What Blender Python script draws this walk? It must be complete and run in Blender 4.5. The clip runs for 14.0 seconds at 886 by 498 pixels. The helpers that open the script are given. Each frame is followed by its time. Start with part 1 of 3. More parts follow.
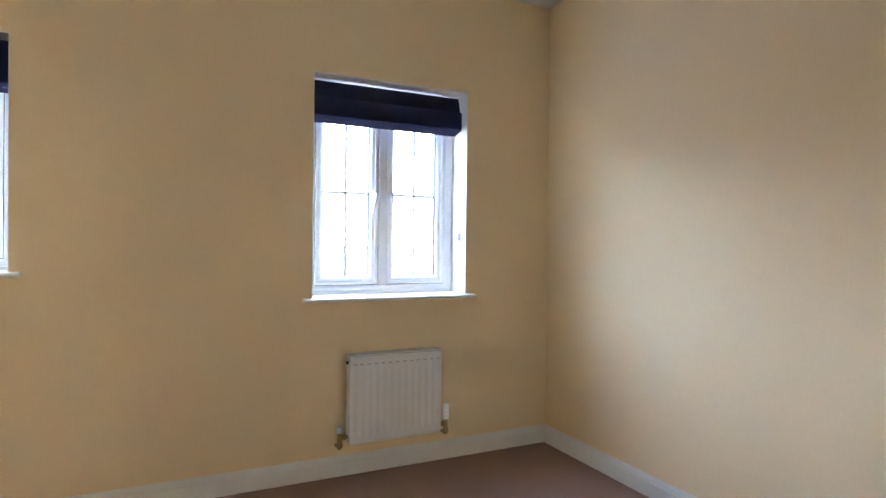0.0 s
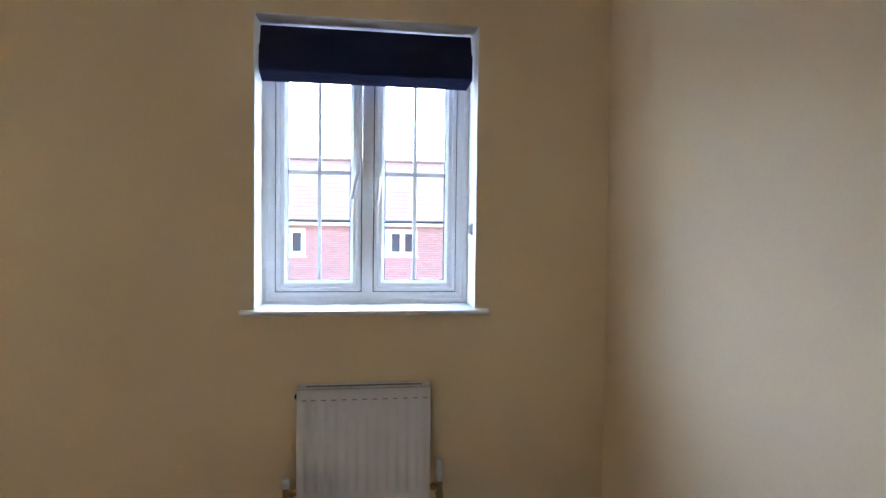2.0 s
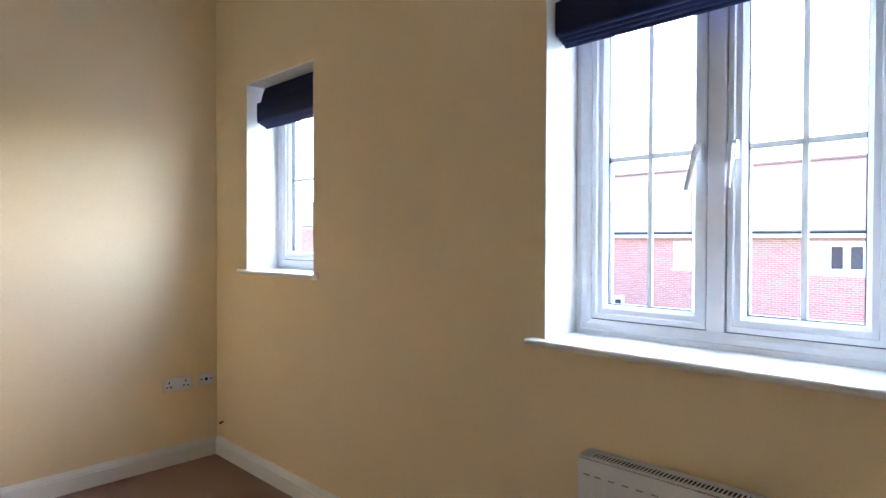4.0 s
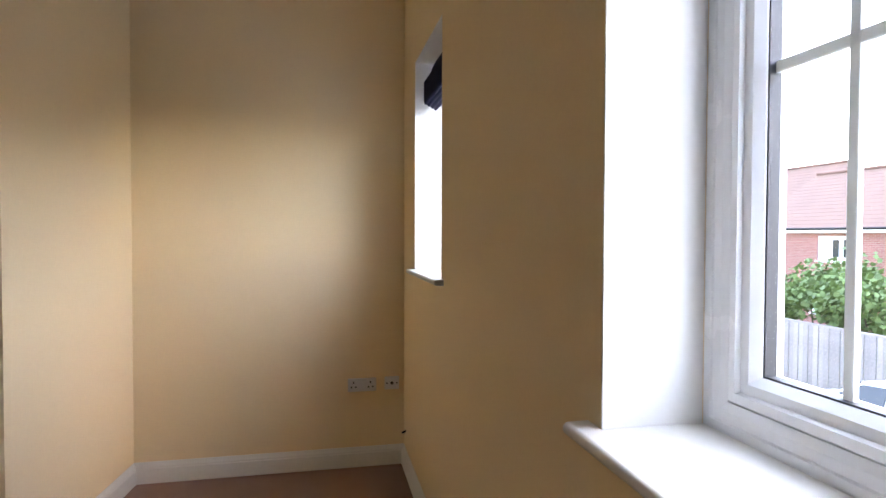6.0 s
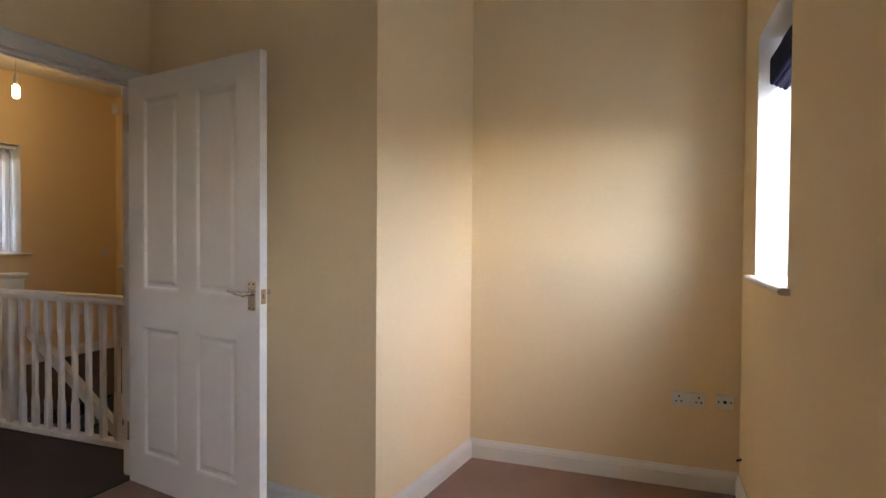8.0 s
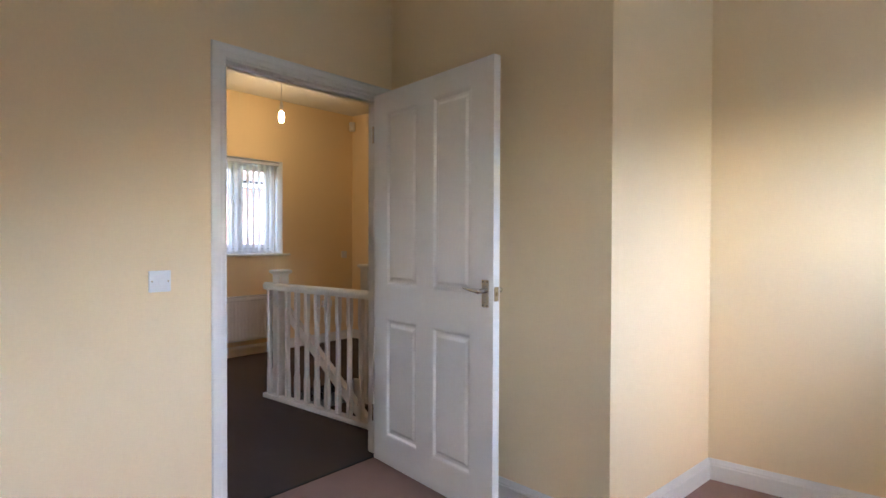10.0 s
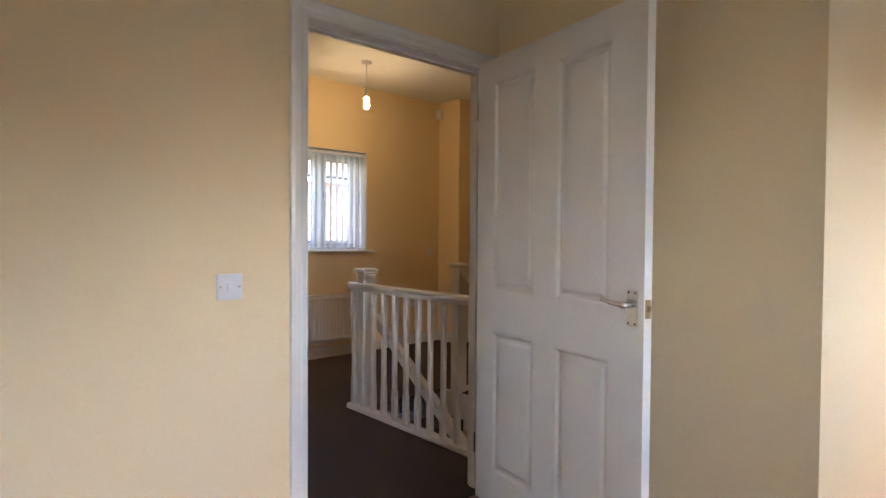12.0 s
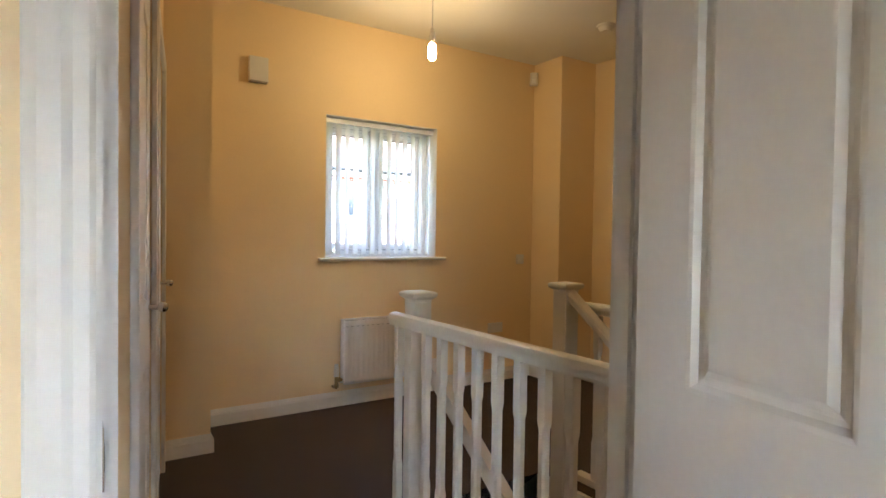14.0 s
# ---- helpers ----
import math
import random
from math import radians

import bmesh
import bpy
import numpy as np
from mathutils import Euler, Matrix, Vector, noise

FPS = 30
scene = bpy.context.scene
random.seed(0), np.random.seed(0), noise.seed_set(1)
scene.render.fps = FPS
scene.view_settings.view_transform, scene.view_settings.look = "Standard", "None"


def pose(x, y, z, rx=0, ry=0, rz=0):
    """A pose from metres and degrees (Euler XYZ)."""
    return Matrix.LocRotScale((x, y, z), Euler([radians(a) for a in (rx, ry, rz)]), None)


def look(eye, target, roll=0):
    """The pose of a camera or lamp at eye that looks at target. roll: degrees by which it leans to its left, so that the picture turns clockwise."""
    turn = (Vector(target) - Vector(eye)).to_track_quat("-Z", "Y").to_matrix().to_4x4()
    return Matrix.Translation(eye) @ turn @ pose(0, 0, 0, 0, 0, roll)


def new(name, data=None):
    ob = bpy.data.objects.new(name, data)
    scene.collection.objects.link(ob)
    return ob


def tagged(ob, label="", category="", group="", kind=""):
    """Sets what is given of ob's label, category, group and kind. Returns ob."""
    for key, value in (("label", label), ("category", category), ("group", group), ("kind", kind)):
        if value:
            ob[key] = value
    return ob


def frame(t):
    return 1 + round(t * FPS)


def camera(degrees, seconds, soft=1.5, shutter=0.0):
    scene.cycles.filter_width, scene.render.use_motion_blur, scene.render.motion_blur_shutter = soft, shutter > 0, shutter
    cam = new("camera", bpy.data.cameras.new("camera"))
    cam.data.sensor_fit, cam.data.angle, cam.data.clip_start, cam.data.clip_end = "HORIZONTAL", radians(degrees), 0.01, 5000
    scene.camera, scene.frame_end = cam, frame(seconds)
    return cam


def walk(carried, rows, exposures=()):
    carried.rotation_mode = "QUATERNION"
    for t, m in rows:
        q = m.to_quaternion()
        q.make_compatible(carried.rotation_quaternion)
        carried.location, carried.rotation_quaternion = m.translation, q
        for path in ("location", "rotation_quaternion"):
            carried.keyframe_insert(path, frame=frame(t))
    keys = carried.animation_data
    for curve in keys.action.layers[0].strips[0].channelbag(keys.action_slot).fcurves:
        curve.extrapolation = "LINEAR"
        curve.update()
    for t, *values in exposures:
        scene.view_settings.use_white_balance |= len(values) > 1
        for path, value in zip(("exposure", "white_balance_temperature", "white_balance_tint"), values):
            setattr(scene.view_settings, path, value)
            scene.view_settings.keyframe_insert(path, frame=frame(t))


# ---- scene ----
cam = camera(75.3, 14.0)

PATH = [
    (0, (1.54, -2.88, 1.196), (2.413, -1.081, 1.18), 0.7),
    (0.5, (1.811, -2.74, 1.205), (2.621, -0.912, 1.166), 1.1),
    (1, (2.09, -2.57, 1.214), (2.745, -0.681, 1.172), 0.8),
    (1.5, (2.405, -2.413, 1.224), (2.924, -0.482, 1.173), 0.8),
    (2, (2.613, -2.296, 1.234), (2.9, -0.318, 1.169), 0.7),
    (2.5, (2.865, -2.195, 1.222), (2.674, -0.205, 1.168), 0.4),
    (3, (3.012, -2.011, 1.221), (2.309, -0.139, 1.167), 0.2),
    (3.5, (3.143, -1.793, 1.223), (2.093, -0.091, 1.179), 0.1),
    (3.7, (3.19, -1.674, 1.215), (1.999, -0.067, 1.178), 0.1),
    (5.8, (3.095, -0.516, 1.224), (1.165, 0.006, 1.182), 0.4),
    (6, (3.044, -0.437, 1.226), (1.088, -0.02, 1.177), 0.2),
    (6.5, (2.987, -0.358, 1.22), (0.995, -0.18, 1.173), 0.4),
    (7, (3.002, -0.349, 1.212), (1.016, -0.587, 1.17), 0.5),
    (7.5, (3.014, -0.356, 1.21), (1.071, -0.83, 1.169), 0.4),
    (8, (3.021, -0.395, 1.212), (1.144, -1.083, 1.171), 0.4),
    (8.5, (3.046, -0.456, 1.194), (1.242, -1.318, 1.165), 0.4),
    (9, (3.057, -0.49, 1.191), (1.336, -1.508, 1.162), 0.4),
    (11.3, (3.065, -0.655, 1.187), (1.695, -2.112, 1.15), 0.3),
    (11.5, (3.007, -0.724, 1.19), (1.644, -2.186, 1.149), 0.4),
    (12, (2.792, -0.98, 1.196), (1.443, -2.455, 1.148), 0.4),
    (12.5, (2.536, -1.226, 1.202), (1.199, -2.712, 1.146), 0.3),
    (13, (2.258, -1.51, 1.216), (0.987, -3.053, 1.159), 0.2),
    (13.5, (2.041, -1.82, 1.224), (0.832, -3.412, 1.167), 0.5),
    (14, (1.803, -2.112, 1.206), (0.7, -3.78, 1.16), 0.8),
]
walk(cam, [(t, look(eye, target, roll)) for t, eye, target, roll in PATH], exposures=[(0.0, 5.0, 5950, 20), (1.0, 4.8, 5850, 20), (2.0, 4.45, 5800, 21), (3.0, 4.75, 5900, 20), (3.7, 4.7, 5900, 21), (6.0, 4.1, 6950, 26), (6.5, 4.1, 7600, 30), (7.5, 4.15, 8400, 32), (8.1, 4.35, 6700, 26), (9.0, 4.8, 6050, 23), (11.5, 4.7, 6400, 25), (13.0, 4.65, 6600, 25), (14.0, 5.15, 6450, 18)])

# ---- world, sun, exposure ----
world = bpy.data.worlds.new("world")
scene.world = world
world.use_nodes = True
wn = world.node_tree
sky = wn.nodes.new("ShaderNodeTexSky")
sky.sky_type = "NISHITA"
sky.sun_disc = False
sky.sun_elevation = radians(38)
sky.sun_rotation = radians(12)
sky.air_density, sky.dust_density, sky.ozone_density = 1.0, 0.6, 1.0
wn.links.new(sky.outputs[0], wn.nodes["Background"].inputs[0])
wn.nodes["Background"].inputs[1].default_value = 0.10
sun_data = bpy.data.lights.new("sun", "SUN")
sun_data.energy, sun_data.angle, sun_data.color = 1.5, radians(150), (0.62, 0.83, 1.0)
sun = new("sun", sun_data)
sun.matrix_world = look((6.2, 29.4, 17.0), (0, 0, 0))


# ---- materials ----
def mat(name, color, rough=0.6, metal=0.0, grain=120.0, bump=0.05, vary=0.06, stain=1.2, emit=0.0, per_object=0.0):
    """A painted or woven surface: two scales of tone, fine relief, uneven gloss."""
    m = bpy.data.materials.new(name)
    m.use_nodes = True
    nt = m.node_tree
    n, k = nt.nodes, nt.links.new
    b = n["Principled BSDF"]
    co = n.new("ShaderNodeTexCoord")
    fine, broad = n.new("ShaderNodeTexNoise"), n.new("ShaderNodeTexNoise")
    fine.inputs["Scale"].default_value, fine.inputs["Detail"].default_value = grain, 4
    broad.inputs["Scale"].default_value, broad.inputs["Detail"].default_value = stain, 5
    k(co.outputs["Object"], fine.inputs["Vector"])
    k(co.outputs["Object"], broad.inputs["Vector"])
    add = n.new("ShaderNodeMath")
    add.operation = "ADD"
    k(fine.outputs[0], add.inputs[0])
    k(broad.outputs[0], add.inputs[1])
    src = add.outputs[0]
    if per_object:
        info, mul, add2 = n.new("ShaderNodeObjectInfo"), n.new("ShaderNodeMath"), n.new("ShaderNodeMath")
        mul.operation, add2.operation = "MULTIPLY_ADD", "ADD"
        k(info.outputs["Random"], mul.inputs[0])
        mul.inputs[1].default_value, mul.inputs[2].default_value = per_object, -per_object / 2
        k(src, add2.inputs[0])
        k(mul.outputs[0], add2.inputs[1])
        src = add2.outputs[0]
    ramp = n.new("ShaderNodeMapRange")
    ramp.inputs[1].default_value, ramp.inputs[2].default_value = 0.6, 1.4
    ramp.inputs[3].default_value, ramp.inputs[4].default_value = 1 - vary, 1 + vary
    k(src, ramp.inputs[0])
    tone = n.new("ShaderNodeVectorMath")
    tone.operation = "SCALE"
    tone.inputs[0].default_value = color
    k(ramp.outputs[0], tone.inputs["Scale"])
    k(tone.outputs[0], b.inputs["Base Color"])
    gl = n.new("ShaderNodeMapRange")
    gl.inputs[3].default_value, gl.inputs[4].default_value = max(0.02, rough - 0.07), min(1, rough + 0.07)
    k(broad.outputs[0], gl.inputs[0])
    k(gl.outputs[0], b.inputs["Roughness"])
    b.inputs["Metallic"].default_value = metal
    if bump:
        bp = n.new("ShaderNodeBump")
        bp.inputs["Strength"].default_value, bp.inputs["Distance"].default_value = bump, 0.004
        k(fine.outputs[0], bp.inputs["Height"])
        k(bp.outputs[0], b.inputs["Normal"])
    if emit:
        b.inputs["Emission Color"].default_value = (*color, 1)
        b.inputs["Emission Strength"].default_value = emit
    return m


def brick_mat():
    m = bpy.data.materials.new("red_brick")
    m.use_nodes = True
    n, k = m.node_tree.nodes, m.node_tree.links.new
    b = n["Principled BSDF"]
    co, sep, comb, tex = (n.new("ShaderNode" + s) for s in ("TexCoord", "SeparateXYZ", "CombineXYZ", "TexBrick"))
    add = n.new("ShaderNodeMath")
    k(co.outputs["Object"], sep.inputs[0])
    k(sep.outputs[0], add.inputs[0])
    k(sep.outputs[1], add.inputs[1])
    k(add.outputs[0], comb.inputs[0])
    k(sep.outputs[2], comb.inputs[1])
    k(comb.outputs[0], tex.inputs["Vector"])
    tex.inputs["Color1"].default_value = (0.42, 0.17, 0.135, 1)
    tex.inputs["Color2"].default_value = (0.34, 0.125, 0.10, 1)
    tex.inputs["Mortar"].default_value = (0.42, 0.33, 0.28, 1)
    tex.inputs["Scale"].default_value = 1
    tex.inputs["Brick Width"].default_value, tex.inputs["Row Height"].default_value = 0.225, 0.075
    tex.inputs["Mortar Size"].default_value = 0.008
    k(tex.outputs["Color"], b.inputs["Base Color"])
    b.inputs["Roughness"].default_value = 0.9
    bp = n.new("ShaderNodeBump")
    bp.inputs["Distance"].default_value, bp.invert = 0.01, True
    k(tex.outputs["Fac"], bp.inputs["Height"])
    k(bp.outputs[0], b.inputs["Normal"])
    return m


def glass_mat(name, color=(0.99, 1.0, 0.995), rough=0.0):
    m = bpy.data.materials.new(name)
    m.use_nodes = True
    b = m.node_tree.nodes["Principled BSDF"]
    b.inputs["Base Color"].default_value = (*color, 1)
    b.inputs["Roughness"].default_value = rough
    b.inputs["Transmission Weight"].default_value = 1
    b.inputs["IOR"].default_value = 1.05
    return m


def vane_mat(name, through_light):
    m = mat(name, (0.86, 0.86, 0.83), 0.8, grain=300, bump=0.1, vary=0.03)
    n, k = m.node_tree.nodes, m.node_tree.links.new
    tr, mix = n.new("ShaderNodeBsdfTranslucent"), n.new("ShaderNodeMixShader")
    tr.inputs[0].default_value = (0.85, 0.85, 0.82, 1)
    mix.inputs[0].default_value = through_light
    out = n["Material Output"]
    k(n["Principled BSDF"].outputs[0], mix.inputs[1])
    k(tr.outputs[0], mix.inputs[2])
    k(mix.outputs[0], out.inputs[0])
    return m


WALL = mat("magnolia_emulsion", (0.90, 0.705, 0.432), 0.75, grain=90, bump=0.06, vary=0.025, stain=0.9)
REVEAL = mat("white_emulsion", (0.85, 0.83, 0.79), 0.7, grain=90, bump=0.05, vary=0.02)
CEIL = mat("ceiling_white", (0.84, 0.82, 0.77), 0.85, grain=70, bump=0.08, vary=0.02)
GLOSS = mat("white_satinwood", (0.82, 0.79, 0.73), 0.38, grain=60, bump=0.02, vary=0.03, stain=3)
UPVC = mat("white_upvc", (0.90, 0.91, 0.92), 0.25, grain=40, bump=0.01, vary=0.02, stain=4)
SEAL = mat("black_rubber_seal", (0.02, 0.02, 0.022), 0.6)
RADW = mat("white_enamel", (0.82, 0.81, 0.80), 0.3, grain=40, bump=0.01, vary=0.02, stain=5)
PLASTIC = mat("white_plastic", (0.80, 0.79, 0.78), 0.35, grain=50, bump=0.01, vary=0.02)
# Grey for the shade drawn on radiator ribs, and for the chime's strip.
SHADE_TRIM_GREY = mat("groove_shade_and_trim_grey", (0.34, 0.33, 0.32), 0.6)
# Near-black: shade coloured into holes and grilles, and plain dark fittings.
DARK = mat("hole_shade_and_dark_fittings", (0.015, 0.013, 0.012), 0.7)
CHROME = mat("satin_chrome", (0.72, 0.70, 0.67), 0.22, metal=1.0, grain=200, bump=0.01, vary=0.04)
BRASS = mat("dull_brass", (0.42, 0.30, 0.16), 0.35, metal=1.0, grain=150, bump=0.04, vary=0.2, stain=30)
CARPET = mat("taupe_carpet", (0.30, 0.185, 0.14), 0.95, grain=260, bump=0.9, vary=0.22, stain=2.6)
CARPET2 = mat("dark_brown_carpet", (0.062, 0.044, 0.038), 0.95, grain=260, bump=0.9, vary=0.25, stain=2.0)
NAVY = mat("navy_fabric", (0.010, 0.014, 0.060), 0.95, grain=500, bump=0.3, vary=0.2, stain=6)
BULB = mat("lit_bulb", (1.0, 0.66, 0.30), 0.3, bump=0, emit=3.0)
GLASS = glass_mat("window_glass")
VANE = vane_mat("blind_fabric", 0.75)
# Translucency added to brighten the backlit bars, in place of bloom.
BAR = vane_mat("white_glazing_bar", 0.14)
BRICK = brick_mat()
TILE = mat("red_roof_tile", (0.17, 0.092, 0.062), 0.85, grain=14, bump=0.3, vary=0.2, stain=0.8)
FASCIA = mat("white_fascia", (0.8, 0.8, 0.8), 0.4)
ROOMDARK = mat("dark_window_glass", (0.03, 0.035, 0.04), 0.08)
CURTAIN = mat("pale_curtain", (0.5, 0.48, 0.45), 0.9)
FENCE = mat("grey_timber", (0.30, 0.27, 0.25), 0.9, grain=30, bump=0.4, vary=0.25, per_object=0.5)
LEAF = mat("leaf_green", (0.09, 0.14, 0.035), 0.6, grain=3, vary=0.5, bump=0)
BARK = mat("bark", (0.12, 0.09, 0.06), 0.9)
GRASS = mat("verge_grass", (0.10, 0.12, 0.05), 0.95, grain=20, vary=0.4, bump=0.4)
# Paler than a road, to reflect daylight up into the bedroom.
BOUNCE_PAVING = mat("pale_bounce_paving", (0.38, 0.36, 0.34), 0.9, grain=80, vary=0.25, bump=0.5)
CARW = mat("white_car_paint", (0.8, 0.8, 0.8), 0.15, bump=0)
TYRE = mat("tyre_rubber", (0.02, 0.02, 0.02), 0.8)


# ---- building blocks ----
def box(bm, x0, x1, y0, y1, z0, z1, bev=0.0, seg=2):
    r = bmesh.ops.create_cube(bm, size=1, matrix=Matrix.LocRotScale(((x0 + x1) / 2, (y0 + y1) / 2, (z0 + z1) / 2), None, (x1 - x0, y1 - y0, z1 - z0)))
    if bev:
        es = list({e for v in r["verts"] for e in v.link_edges})
        bmesh.ops.bevel(bm, geom=es, offset=bev, segments=seg, profile=0.6, affect="EDGES")
    return bm


def B(*args, **kw):
    return box(bmesh.new(), *args, **kw)


def prism(points, axis, a, b, bm=None):
    """A closed outline of (u, v) pairs, swept along an axis from a to b. x: u, v = y, z; y: x, z; z: x, y."""
    bm = bm or bmesh.new()
    put = {"x": lambda u, v, w: (w, u, v), "y": lambda u, v, w: (u, w, v), "z": lambda u, v, w: (u, v, w)}[axis]
    lo = [bm.verts.new(put(u, v, a)) for u, v in points]
    hi = [bm.verts.new(put(u, v, b)) for u, v in points]
    n = len(points)
    for i in range(n):
        bm.faces.new((lo[i], lo[(i + 1) % n], hi[(i + 1) % n], hi[i]))
    bm.faces.new(lo[::-1])
    bm.faces.new(hi)
    bmesh.ops.recalc_face_normals(bm, faces=bm.faces[:])
    return bm


def rod(bm, p, q, r, r2=None, seg=16):
    p, q = Vector(p), Vector(q)
    d = q - p
    m = Matrix.Translation((p + q) / 2) @ d.to_track_quat("Z", "Y").to_matrix().to_4x4()
    bmesh.ops.create_cone(bm, cap_ends=True, segments=seg, radius1=r, radius2=r if r2 is None else r2, depth=d.length, matrix=m)
    return bm


def ball(bm, c, r, sx=1, sy=1, sz=1, seg=16):
    bmesh.ops.create_uvsphere(bm, u_segments=seg, v_segments=seg // 2 + 2, radius=r, matrix=Matrix.LocRotScale(c, None, (sx, sy, sz)))
    return bm


def mesh_ob(name, bm, material, smooth=False):
    me = bpy.data.meshes.new(name)
    bm.to_mesh(me)
    bm.free()
    me.materials.append(material)
    if smooth:
        me.shade_smooth()
        me.set_sharp_from_angle(angle=radians(35))
    return new(name, me)


def thing(name, x, y, z, label, category, group="", kind="", turn=0.0):
    ob = tagged(new(name), label, category, group, kind)
    ob.matrix_basis = pose(x, y, z, 0, 0, turn)
    ob.empty_display_size = 0.05
    return ob


def part(name, bm, material, parent, label="", smooth=False, local=False):
    """Links bm as one mesh under parent. Places are the world's, or the parent's own if local."""
    ob = mesh_ob(name, bm, material, smooth)
    ob.parent = parent
    if not local:
        m, up = parent.matrix_basis.copy(), parent.parent
        if up is not None and parent.type == "MESH":
            m = up.matrix_basis @ parent.matrix_parent_inverse
        ob.matrix_parent_inverse = m.inverted()
    return tagged(ob, label)


def setting(name, bm, material, label="", category="", smooth=False):
    return tagged(mesh_ob(name, bm, material, smooth), label, category, "", "structure")


def wall_x(x0, x1, y0, y1, z0, z1, holes=()):
    """A wall along x with openings (x0, x1, z0, z1) through it."""
    bm = bmesh.new()
    xs = sorted({x0, x1, *[v for h in holes for v in h[:2]]})
    zs = sorted({z0, z1, *[v for h in holes for v in h[2:]]})
    for a, b in zip(xs, xs[1:]):
        for c, d in zip(zs, zs[1:]):
            if not any(h[0] <= (a + b) / 2 <= h[1] and h[2] <= (c + d) / 2 <= h[3] for h in holes):
                box(bm, a, b, y0, y1, c, d)
    bmesh.ops.remove_doubles(bm, verts=bm.verts[:], dist=1e-5)
    inner = {}
    for f in bm.faces:
        inner.setdefault(tuple(round(c, 4) for c in f.calc_center_median()), []).append(f)
    bmesh.ops.delete(bm, geom=[f for fs in inner.values() if len(fs) > 1 for f in fs], context="FACES")
    return bm


# ---- plan ----
XE, YD, YT = 3.645, -2.813, -2.909       # east wall, door wall's two faces
XC, YA, YC, XD = 0.945, -1.335, -1.440, 0.770       # boxed-out corner beside the alcove
HC, HL = 2.64, 2.69                      # ceilings of bedroom and landing
YL, XW = -5.860, -2.0                    # landing's far wall and side wall
W1 = (2.207, 3.084, 0.915, 2.058)
W2 = (0.350, 0.968, 1.060, 2.036)
W3 = (-0.608, 0.300, 1.040, 2.030)
DOOR = (0.838, 1.785, -0.02, 1.972)
XA, XB, YS = -0.25, 0.52, -4.27          # stair opening: two sides and top step

# ---- bedroom shell ----
setting("floor", B(-0.1, 3.75, YD - 0.02, 0.1, -0.2, 0), CARPET, "worn taupe carpet on the bedroom floor", "floor")
setting("ceiling", B(-0.15, 3.8, YD, 0.3, HC, HC + 0.1), CEIL, "white painted bedroom ceiling", "ceiling")
setting("wall_north", wall_x(-0.15, 3.8, 0, 0.33, -0.2, HC, [W1, W2]), WALL, "magnolia window wall with two openings", "wall")
setting("wall_east", B(XE, 3.8, YD, 0, -0.2, HC), WALL, "plain magnolia wall", "wall")
setting("wall_west", B(-0.15, 0, YD, 0, -0.2, HC), WALL, "magnolia wall with two sockets", "wall")
setting("wall_boxing", prism([(0, YA), (XC, YC), (XD, YD), (0, YD)], "z", -0.2, HC), WALL, "magnolia boxed-out corner", "wall")
setting("wall_south", wall_x(-2.2, 3.8, YT, YD, -0.2, 2.8, [DOOR]), WALL, "magnolia wall with the doorway", "wall")


def baseboard(p, q, side, label="white moulded skirting board"):
    """Skirting from p to q; side: the unit vector out of the wall."""
    p, q = Vector((*p, 0)), Vector((*q, 0))
    prof = [(0, 0), (0.016, 0), (0.016, 0.072), (0.013, 0.076), (0.013, 0.082), (0.010, 0.088), (0.006, 0.097), (0.004, 0.103), (0, 0.103)]
    bm = bmesh.new()
    s = Vector((*side, 0))
    lo = [bm.verts.new(p + s * u + Vector((0, 0, v))) for u, v in prof]
    hi = [bm.verts.new(q + s * u + Vector((0, 0, v))) for u, v in prof]
    for i in range(len(prof)):
        j = (i + 1) % len(prof)
        bm.faces.new((lo[i], lo[j], hi[j], hi[i]))
    bm.faces.new(lo[::-1])
    bm.faces.new(hi)
    bmesh.ops.recalc_face_normals(bm, faces=bm.faces[:])
    setting("baseboard", bm, GLOSS, label, "skirting board")


baseboard((0.016, 0), (XE - 0.016, 0), (0, -1))
baseboard((XE, 0), (XE, YD), (-1, 0))
baseboard((0, 0), (0, YA), (1, 0))
nb = Vector((YC - YA, -XC)).normalized()
baseboard((0.01, YA), (XC + 0.012, YC), (-nb.x, -nb.y))
nd = Vector((YC - YD, XD - XC)).normalized()
baseboard((XC, YC + 0.012), (XD, YD), (nd.x, nd.y))
baseboard((DOOR[1] + 0.075, YD), (XE - 0.016, YD), (0, 1))

# reveals: plastered white linings 6 mm proud of the raw opening
def reveal(w, y0, y1):
    x0, x1, z0, z1 = w
    bm = bmesh.new()
    e = 0.004
    box(bm, x0, x0 + e, y0, y1, z0, z1)
    box(bm, x1 - e, x1, y0, y1, z0, z1)
    box(bm, x0 + e, x1 - e, y0, y1, z1 - e, z1)
    setting("trim", bm, REVEAL, "white plastered window reveal", "window reveal")


